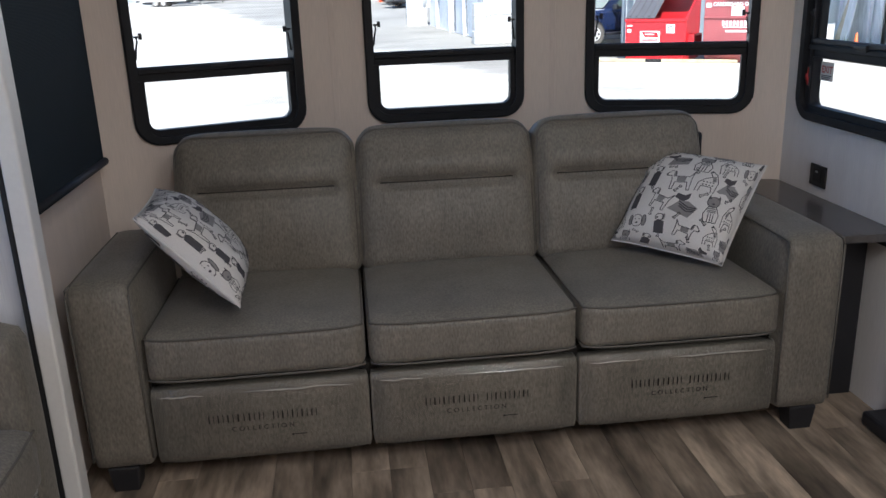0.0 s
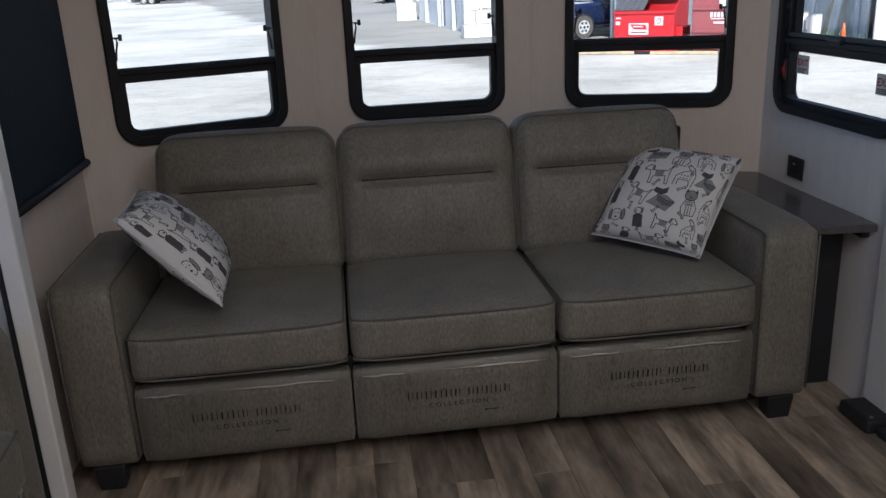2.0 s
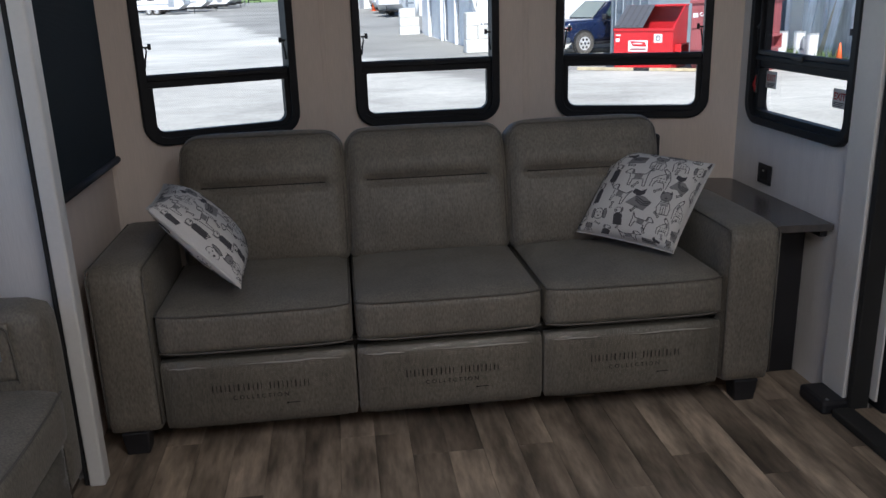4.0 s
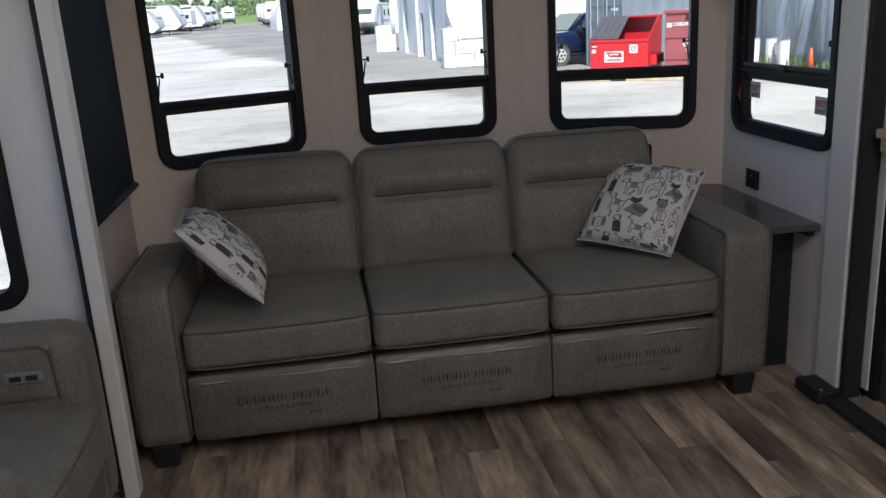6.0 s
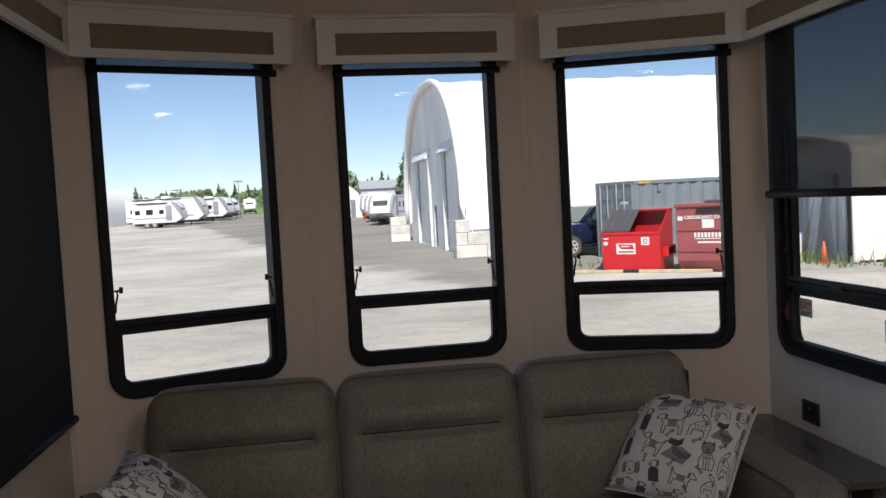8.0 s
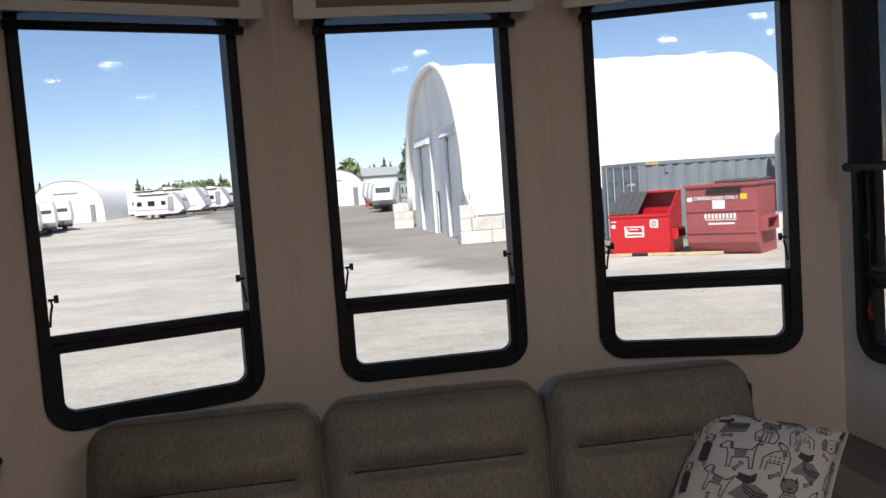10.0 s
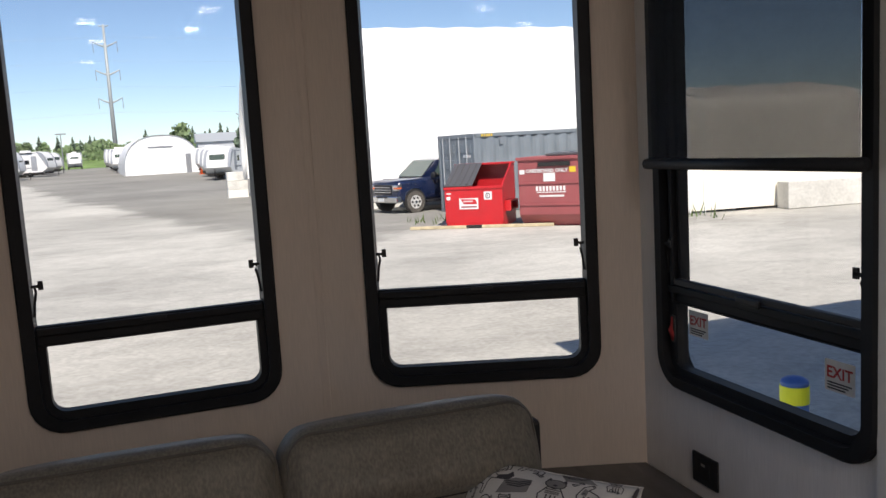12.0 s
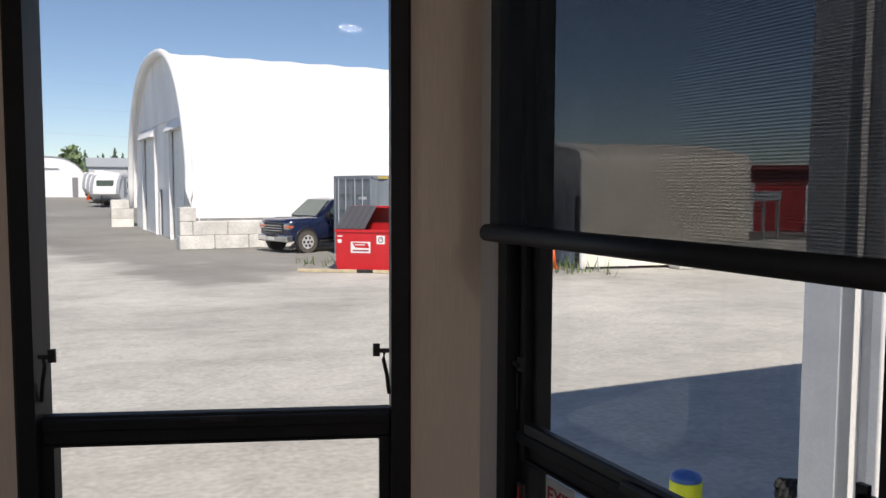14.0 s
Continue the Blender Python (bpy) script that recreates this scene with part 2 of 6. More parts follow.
def cushion(w, d, h, r, bulge=(0, 0, 0), n=14):
    """A padded block about the origin, its corners rounded and its faces crowned by bulge (x, y, z)."""
    bm = bmesh.new()
    bmesh.ops.create_cube(bm, size=2.0)
    bmesh.ops.subdivide_edges(bm, edges=bm.edges[:], cuts=n, use_grid_fill=True)
    half = Vector((w / 2, d / 2, h / 2))
    for v in bm.verts:
        u = v.co.copy()
        p = Vector(u[k] * half[k] for k in range(3))
        q = Vector(max(-half[k] + r, min(half[k] - r, p[k])) for k in range(3))
        off = p - q
        if off.length > 1e-6:
            p = q + off.normalized() * min(off.length, r) if off.length > r else p
        for k in range(3):
            a, b = (k + 1) % 3, (k + 2) % 3
            p[k] += bulge[k] * u[k] ** 3 * max(0, 1 - u[a] ** 4) * max(0, 1 - u[b] ** 4)
        v.co = p
    return bm


def text_mesh(body, size, bold=0.0):
    """The built-in font as a bmesh in the x-z plane, centred, facing -y."""
    cu = bpy.data.curves.new("lettering", 'FONT')
    cu.body, cu.size, cu.align_x, cu.align_y, cu.resolution_u, cu.offset = body, size, 'CENTER', 'CENTER', 3, bold
    ob = bpy.data.objects.new("lettering", cu)
    scene.collection.objects.link(ob)
    me = bpy.data.meshes.new_from_object(ob.evaluated_get(bpy.context.evaluated_depsgraph_get()))
    bm = bmesh.new()
    bm.from_mesh(me)
    bpy.data.objects.remove(ob)
    bpy.data.meshes.remove(me)
    bmesh.ops.rotate(bm, verts=bm.verts, cent=(0, 0, 0), matrix=Matrix.Rotation(radians(90), 3, 'X'))
    return bm


# ---- the room shell ----
CEIL = 2.50
LEFT_X, RIGHT_X = -0.88, 1.70
BAY = [(LEFT_X, 3.02), (-0.04, 3.343), (0.84, 3.38), (RIGHT_X, 3.09)]
WALL_T = 0.05


def facet(a, b):
    """Pose at a on the floor: local x along the wall to b, local y out of the room; and its length."""
    (ax, ay), (bx, by) = a, b
    return pose(ax, ay, 0, 0, 0, math.degrees(math.atan2(by - ay, bx - ax))), math.hypot(bx - ax, by - ay)


def wall(name, m, length, label, hole=None, z0=-0.02, z1=CEIL, mat=None):
    loop = [(0, z0), (length, z0), (length, z1), (0, z1)]
    ob = part(name, sheet(loop, 0, WALL_T, [hole] if hole else []), mat or M["wall"], m=m)
    return tagged(ob, label, "wall", kind="structure")


WIN_Z0, WIN_Z1 = 0.896, 2.12


def window(name, m, x0, x1, label, lower=True):
    """Black-framed pane over a low fixed pane; local y 0 is the wall's room face."""
    w = thing(name, m, label, "window", kind="structure")
    part("window_frame", ring(rounded(x0, x1, WIN_Z0, WIN_Z1, 0.085, rt=0.05), rounded(x0 + 0.034, x1 - 0.034, WIN_Z0 + 0.030, WIN_Z1 - 0.027, 0.06, rt=0.03), -0.022, 0.058, chamfer=0.006), M["black"], w)
    part("window_rail", box(x0 + 0.033, x1 - 0.033, 0.006, 0.034, 1.122, 1.172, 0.004), M["black"], w)
    part("rail_lip", box(x0 + 0.036, x1 - 0.036, -0.006, 0.005, 1.148, 1.168, 0.003), M["black"], w)
    part("lower_sash", ring(rounded(x0 + 0.030, x1 - 0.030, WIN_Z0 + 0.026, 1.124, 0.06, rt=0.004), rounded(x0 + 0.054, x1 - 0.054, WIN_Z0 + 0.052, 1.121, 0.035, rt=0.004), 0.0, 0.034), M["black"], w)
    for n2, loop, mat in (("lower_pane", rounded(x0 + 0.05, x1 - 0.05, WIN_Z0 + 0.05, 1.124, 0.034, rt=0.003), M["glass_low"]), ("upper_pane", rounded(x0 + 0.032, x1 - 0.032, 1.170, WIN_Z1 - 0.024, 0.003, rt=0.03), M["glass"])):
        bm = bmesh.new()
        bm.faces.new([bm.verts.new((x, 0.024, z)) for x, z in loop])
        pane = part(n2, bm, mat, w, "clear glass pane")
        pane.visible_shadow = False
    for s, x in ((1, x0 + 0.037), (-1, x1 - 0.037)):
        bm = tube([(x, 0.0, 1.20), (x + s * 0.004, -0.004, 1.235), (x + s * 0.010, -0.008, 1.262), (x + s * 0.008, -0.008, 1.275)], 0.0035, 6)
        add_box(bm, min(x, x + s * 0.026), max(x, x + s * 0.026), -0.012, -0.006, 1.274, 1.281)
        add_box(bm, min(x + s * 0.016, x + s * 0.028), max(x + s * 0.016, x + s * 0.028), -0.012, -0.006, 1.268, 1.290)
        part("latch", bm, M["plastic"], w, "small bent black latch")
    part("rail_catch", box((x0 + x1) / 2 - 0.03, (x0 + x1) / 2 + 0.03, -0.012, -0.006, 1.160, 1.171, 0.002), M["plastic"], w)
    return w


WINDOWS = {}
for k, (name, c) in enumerate((("window_1", 0.452), ("window_2", 0.441), ("window_3", 0.466))):
    m, length = facet(BAY[k], BAY[k + 1])
    x0, x1 = c - 0.318 - (0.016 if k == 2 else 0.0), c + 0.318
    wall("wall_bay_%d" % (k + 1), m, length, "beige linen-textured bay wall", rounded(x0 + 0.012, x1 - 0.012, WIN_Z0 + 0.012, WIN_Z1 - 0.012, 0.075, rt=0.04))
    window(name, m, x0, x1, "tall black-framed bay window over a low pane")
    WINDOWS[k] = (m, x0, x1)
    # narrow cover strip in each angle of the bay
    part("trim", box(-0.012, 0.012, -0.005, 0.0, 0, CEIL, 0.002), M["wall"], m=m @ pose(0, 0, 0), kind="structure", label="thin beige wall seam strip")

# side walls: local x runs to the right as seen from inside
mR, lenR = facet((RIGHT_X, 3.09), (RIGHT_X, 2.13))
wall("wall_east", mR, lenR, "linen-textured side wall", rounded(0.103, 0.823, WIN_Z0 - 0.003, WIN_Z1 - 0.012, 0.075, rt=0.04), mat=M["side_wall"])
window_4 = window("window_4", mR, 0.095, 0.831, "black-framed side emergency window, shade half down")
for a, b, y0, y1 in ((0.124, 0.140, 0.004, 0.040), (0.142, 0.155, -0.004, 0.040), (0.157, 0.170, 0.010, 0.040)):
    part("sash_stile", box(a, b, y0, y1, 1.120, WIN_Z1 - 0.03, 0.003), M["black"], window_4, "grooved black sash stile")
part("sash_stile", box(0.132, 0.160, 0.002, 0.036, WIN_Z0 + 0.05, 1.119, 0.003), M["black"], window_4)
part("sash_rail", box(0.172, 0.792, -0.014, 0.004, 1.172, 1.190, 0.004), M["plastic"], window_4, "glossy black sash rail")
part("sash_pull", box(0.43, 0.51, -0.024, -0.014, 1.168, 1.184, 0.004), M["plastic"], window_4)
mL, lenL = facet((LEFT_X, 2.15), (LEFT_X, 3.02))
wall("wall_west", mL, lenL, "linen-textured side wall", rounded(0.112, 0.698, WIN_Z0 + 0.012, WIN_Z1 - 0.012, 0.075, rt=0.04))
window("window_5", mL, 0.10, 0.71, "black-framed side window behind a lowered shade")

# slide-out rooms on both sides and the room behind
SL, SR, BACK = -1.78, 2.45, -3.6
m, length = facet((SL, 2.144), (-0.842, 2.144))
wall("wall_slide_west", m, length, "white textured end wall of the slide-out", rounded(0.14, 0.75, 0.68, 1.86, 0.08), mat=M["white_wall"])
w6 = thing("window_6", m, "black-framed window of the slide-out end wall", "window", kind="structure")
part("window_frame", ring(rounded(0.125, 0.765, 0.665, 1.875, 0.09), rounded(0.17, 0.72, 0.715, 1.83, 0.06), -0.014, 0.055, chamfer=0.006), M["black"], w6)
part("window_rail", box(0.17, 0.72, 0.004, 0.034, 0.93, 0.98, 0.004), M["black"], w6)
bm = bmesh.new()
bm.faces.new([bm.verts.new((x, 0.024, z)) for x, z in rounded(0.168, 0.722, 0.713, 1.832, 0.06)])
part("pane", bm, M["glass"], w6).visible_shadow = False

# unseen wide window, added to throw cool daylight onto the right side
mW = facet((SL, -2.2), (SL, 2.15))[0]
wall("wall_slide_west_long", mW, 4.35, "pale outer wall of the slide-out", rounded(1.9, 4.1, 0.90, 1.95, 0.07))
w7 = thing("window_7", mW, "unseen black-framed window added behind the theatre seat for daylight", "window", kind="structure")
part("window_frame", ring(rounded(1.885, 4.115, 0.885, 1.965, 0.08), rounded(1.93, 4.07, 0.93, 1.92, 0.05), -0.014, 0.055, chamfer=0.006), M["black"], w7)
bm = bmesh.new()
bm.faces.new([bm.verts.new((x, 0.024, z)) for x, z in rounded(1.928, 4.072, 0.928, 1.922, 0.05)])
part("pane", bm, M["glass"], w7).visible_shadow = False
wall("wall_slide_west_near", facet((LEFT_X, -2.2), (SL, -2.2))[0], 0.90, "pale near wall of the slide-out")
wall("wall_west_rear", facet((LEFT_X, BACK), (LEFT_X, -2.2))[0], 1.4, "pale rear side wall")
wall("wall_south", facet((RIGHT_X, BACK), (LEFT_X, BACK))[0], 2.58, "pale far end wall")
wall("wall_east_rear", facet((RIGHT_X, -2.2), (RIGHT_X, BACK))[0], 1.4, "pale rear side wall")
wall("wall_slide_east_near", facet((SR, -2.2), (RIGHT_X, -2.2))[0], 0.75, "pale near wall of the slide-out")
mE = facet((SR, 2.10), (SR, -2.2))[0]
wall("wall_slide_east_long", mE, 4.30, "pale outer wall of the slide-out")
wall("wall_slide_east", facet((1.705, 2.12), (SR, 2.12))[0], 0.745, "pale end wall of the slide-out")
tagged(part("ceiling", sheet([(SL - 0.1, BACK - 0.1), (SR + 0.1, BACK - 0.1), (SR + 0.1, 3.6), (SL - 0.1, 3.6)], 0, 0.06), M["ceiling"], m=Matrix(((1, 0, 0, 0), (0, 0, 1, 0), (0, 1, 0, CEIL), (0, 0, 0, 1)))), "plain white ceiling panel", "ceiling", kind="structure")

# jamb posts and gaskets where the slide-outs meet the side walls
part("trim", box(-0.838, -0.790, 2.085, 2.148, 0.0, CEIL, 0.006), M["trim"], label="white jamb post of the slide-out opening", kind="structure")
part("trim", box(-0.856, -0.839, 2.095, 2.147, 0.0, CEIL, 0.005), M["rubber"], label="black rubber slide-out gasket", kind="structure")
part("trim", box(1.684, 1.716, 2.128, 2.262, 0.0, CEIL, 0.004), M["trim"], label="white jamb board of the slide-out opening", kind="structure")
part("trim", box(1.690, 1.757, 2.088, 2.117, 0.0, CEIL, 0.004), M["rubber"], label="black rubber slide-out gasket", kind="structure")
part("trim", box(1.760, 1.768, 2.06, 2.118, 0.06, CEIL, 0.002), M["trim"], label="narrow white edge strip", kind="structure")


def frame_pose(c, x, z):
    """A pose at c from its local x and z directions."""
    x, z = Vector(x).normalized(), Vector(z).normalized()
    y = z.cross(x).normalized()
    z = x.cross(y)
    return Matrix(((x.x, y.x, z.x, c[0]), (x.y, y.y, z.y, c[1]), (x.z, y.z, z.z, c[2]), (0, 0, 0, 1)))


PILLOW_L = frame_pose((-0.478, 2.460, 0.694), (-0.050, 0.998, -0.01), (-0.67, -0.03, 0.742))
PILLOW_R = frame_pose((1.133, 2.645, 0.676), (0.671, -0.740, -0.042), (0.559, 0.468, 0.684))

# ---- furniture ----
def place(x, y, z, rz=0, rx=0, ry=0):
    return pose(x, y, z, rx, ry, rz)


def make_sofa():
    """Three-seat sofa bed with square arms."""
    X0, X1, YF, YB = -0.812, 1.478, 2.25, 3.0
    s = thing("sofa", pose(0, 0, 0), "grey-brown linen three-seat sofa with square arms and film-wrapped base", "sofa")
    IN0, IN1 = -0.625, 1.285
    for a0, a1 in ((X0, IN0 - 0.004), (IN1 + 0.004, X1)):
        w, d, h = a1 - a0, YB - 0.12 - YF, 0.572
        arm = part("arm", cushion(w, d, h, 0.028, (0.006, 0.006, 0.010), 10), M["sofa"], s, smooth=True, m=pose((a0 + a1) / 2, YF + d / 2, 0.08 + h / 2))
        for x in (-w / 2 + 0.007, w / 2 - 0.007):
            part("piping", tube([(x, -d / 2 + 0.004, -h / 2 + 0.03), (x, -d / 2 + 0.002, 0), (x, -d / 2 + 0.003, h / 2 - 0.03), (x, -d / 2 + 0.012, h / 2 - 0.008), (x, -d / 2 + 0.04, h / 2 - 0.006), (x, 0, h / 2 - 0.005), (x, d / 2 - 0.04, h / 2 - 0.006)], 0.0032, 6), M["piping"], arm, smooth=True)
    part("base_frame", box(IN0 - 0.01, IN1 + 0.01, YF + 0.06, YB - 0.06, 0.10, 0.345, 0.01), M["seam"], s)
    part("back_frame", box(IN0 + 0.04, IN1 - 0.04, 2.95, 2.99, 0.30, 0.84, 0.02), M["sofa"], s)
    part("hinge_box", box(1.225, 1.300, 2.93, 2.985, 0.45, 0.868, 0.012), M["plastic"], s, "black plastic recliner hinge cover")
    bounds = (IN0, 0.012, 0.648, IN1)
    for k in range(3):
        a0, a1 = bounds[k] + 0.005, bounds[k + 1] - 0.005
        cx, w = (a0 + a1) / 2, a1 - a0
        # seat cushion with welts at the upper and lower front edges
        d, h = 0.66, 0.148
        seat = part("seat_cushion", cushion(w, d, h, 0.030, (0.002, 0.010, 0.016), 14), M["sofa"], s, smooth=True, m=pose(cx, YF - 0.012 + d / 2, 0.343 + h / 2, -1.2))
        for z in (h / 2 - 0.012, -h / 2 + 0.010):
            pts = [(-w / 2 + 0.002, d / 2 - 0.08, z)] + [(x * (w / 2 - 0.006), -d / 2 - 0.001 - 0.008 * (1 - x ** 4) + 0.016 * x ** 10, z) for x in [q / 10 for q in range(-10, 11)]] + [(w / 2 - 0.002, d / 2 - 0.08, z)]
            part("piping", tube(pts, 0.0034, 6), M["piping"], seat, smooth=True)
        # back cushion: leaning, rounded top, padded roll above a folded crease
        bh, bd, bw = 0.50, 0.17, w - (0.0 if k == 1 else 0.008)
        bm = cushion(bw, bd, bh, 0.048, (0.004, 0.018, 0.014), 38)
        for v in bm.verts:
            zz = v.co.z / (bh / 2)
            v.co.x *= 1.0 - 0.030 * max(0, zz) ** 2
            xx = abs(v.co.x) / (bw / 2)
            if zz > 0.5:
                v.co.z -= 0.016 * max(0, (xx - 0.72) / 0.28) ** 2 * (zz - 0.5) * 2
            if v.co.y < 0:
                crease = math.exp(-((v.co.z - 0.052) / 0.013) ** 2) * max(0, min(1, (0.80 - xx) / 0.08))
                roll = math.exp(-((v.co.z - 0.115) / 0.055) ** 2) * max(0, 1 - xx ** 4)
                belly = math.exp(-((v.co.z + 0.08) / 0.09) ** 2) * max(0, 1 - xx ** 3)
                v.co.y -= 0.012 * belly
                v.co.y += 0.036 * crease - 0.024 * roll
        front = [v.co.copy() for v in bm.verts if v.co.y < 0 and abs(v.co.z - 0.052) < 0.03]
        fold = []
        for q in range(-8, 9):
            x = bw * 0.045 * q
            near = min(front, key=lambda c: (c.x - x) ** 2 + (c.z - 0.052) ** 2)
            fold.append((near.x, near.y - 0.0006, near.z))
        back = part("back_cushion", bm, M["sofa"], s, smooth=True, m=pose(cx + (0.016, -0.002, -0.018)[k], 2.882, 0.447 + bh / 2, -13))
        # dark tube draws the shadow lying in the fold
        part("crease", tube(fold, 0.0030, 6), M["seam"], back, "dark line of painted fold shade")
        loop = [(x * (1 - 0.030 * max(0, z / (bh / 2)) ** 2), -bd / 2 + 0.016, z - 0.016 * max(0, (abs(x) / (bw / 2) - 0.72) / 0.28) ** 2 * max(0, (z / (bh / 2) - 0.5) * 2)) for x, z in rounded(-bw / 2 + 0.012, bw / 2 - 0.012, -bh / 2 + 0.012, bh / 2 - 0.006, 0.052)]
        part("piping", tube(loop, 0.0042, 6, closed=True), M["piping"], back, smooth=True)
        # base panel wrapped in clear film, with a printed mark
        ph = 0.245
        pm = pose(cx, YF + 0.03, 0.082 + ph / 2)
        panel = part("base_panel", cushion(w + 0.006, 0.06, ph, 0.018, (0, 0.008, 0), 8), M["sofa"], s, smooth=True, m=pm)
        part("plastic_film", cushion(w - 0.004, 0.066, ph + 0.004, 0.020, (0, 0.009, 0), 8), M["film"], panel, "clear wrinkled plastic film", smooth=True).visible_shadow = False
        rnd = random.Random(31 + k)
        # thin ridges stand in for the broken highlight along the film's edge
        for x0, x1 in ((-0.46 * w, rnd.uniform(-0.26, -0.16) * w), (rnd.uniform(-0.10, -0.02) * w, 0.44 * w)):
            n = 14
            fold = [(x0 + (x1 - x0) * q / n, -0.0405 - rnd.uniform(0, 0.003), ph / 2 - 0.021 + 0.0012 * math.sin(0.8 * q + k) + rnd.uniform(-0.0008, 0.0008)) for q in range(n + 1)]
            part("film_fold_glint", tube(fold, [0.0005 + 0.0040 * math.sin(math.pi * q / n) ** 0.5 * rnd.uniform(0.4, 1.0) for q in range(n + 1)], 6), M["film_fold_glint"], panel, "crumpled film edge with its glint painted pale", smooth=True)
        bm = bmesh.new()
        x = -0.155
        for j, wd in enumerate((15, 16, 17, 20, 17, 14, 0, 15, 17, 16, 17, 15)):
            wd *= 0.00135
            if wd:
                add_box(bm, x, x + wd * 0.18, -0.0435, -0.0428, 0.0095, 0.0345)
                add_box(bm, x + wd * 0.68, x + wd * 0.78, -0.0435, -0.0428, 0.0095, 0.0345)
            x += max(wd, 0.010) + 0.006
        add_box(bm, 0.085, 0.125, -0.0425, -0.0418, -0.048, -0.0455)
        add_box(bm, 0.081, 0.087, -0.0425, -0.0418, -0.0495, -0.0445)
        part("printed_mark", bm, M["ink_text"], panel, "brown printed maker's mark", kind="stuff")
        part("lettering", text_mesh("C O L L E C T I O N", 0.021), M["ink_text"], panel, "small brown letters", m=pose(0.0, -0.0432, -0.015))
    for x in (X0 + 0.085, X1 - 0.085):
        for y in (YF + 0.045, YB - 0.20):
            bm = box(-0.045, 0.045, -0.04, 0.04, 0.0, 0.085, 0.006)
            for v in bm.verts:
                if v.co.z < 0.04:
                    v.co.x *= 0.82
                    v.co.y *= 0.82
            part("leg", bm, M["plastic"], s, "black tapered block foot", m=pose(x, y, 0))
    return s


make_sofa()


def pillow_y(u, v, thick):
    """Half thickness of a pillow at u, v in -1..1."""
    return thick * max(0.0, (1 - abs(u) ** 2.5)) ** 0.54 * max(0.0, (1 - abs(v) ** 2.5)) ** 0.54 + 0.002


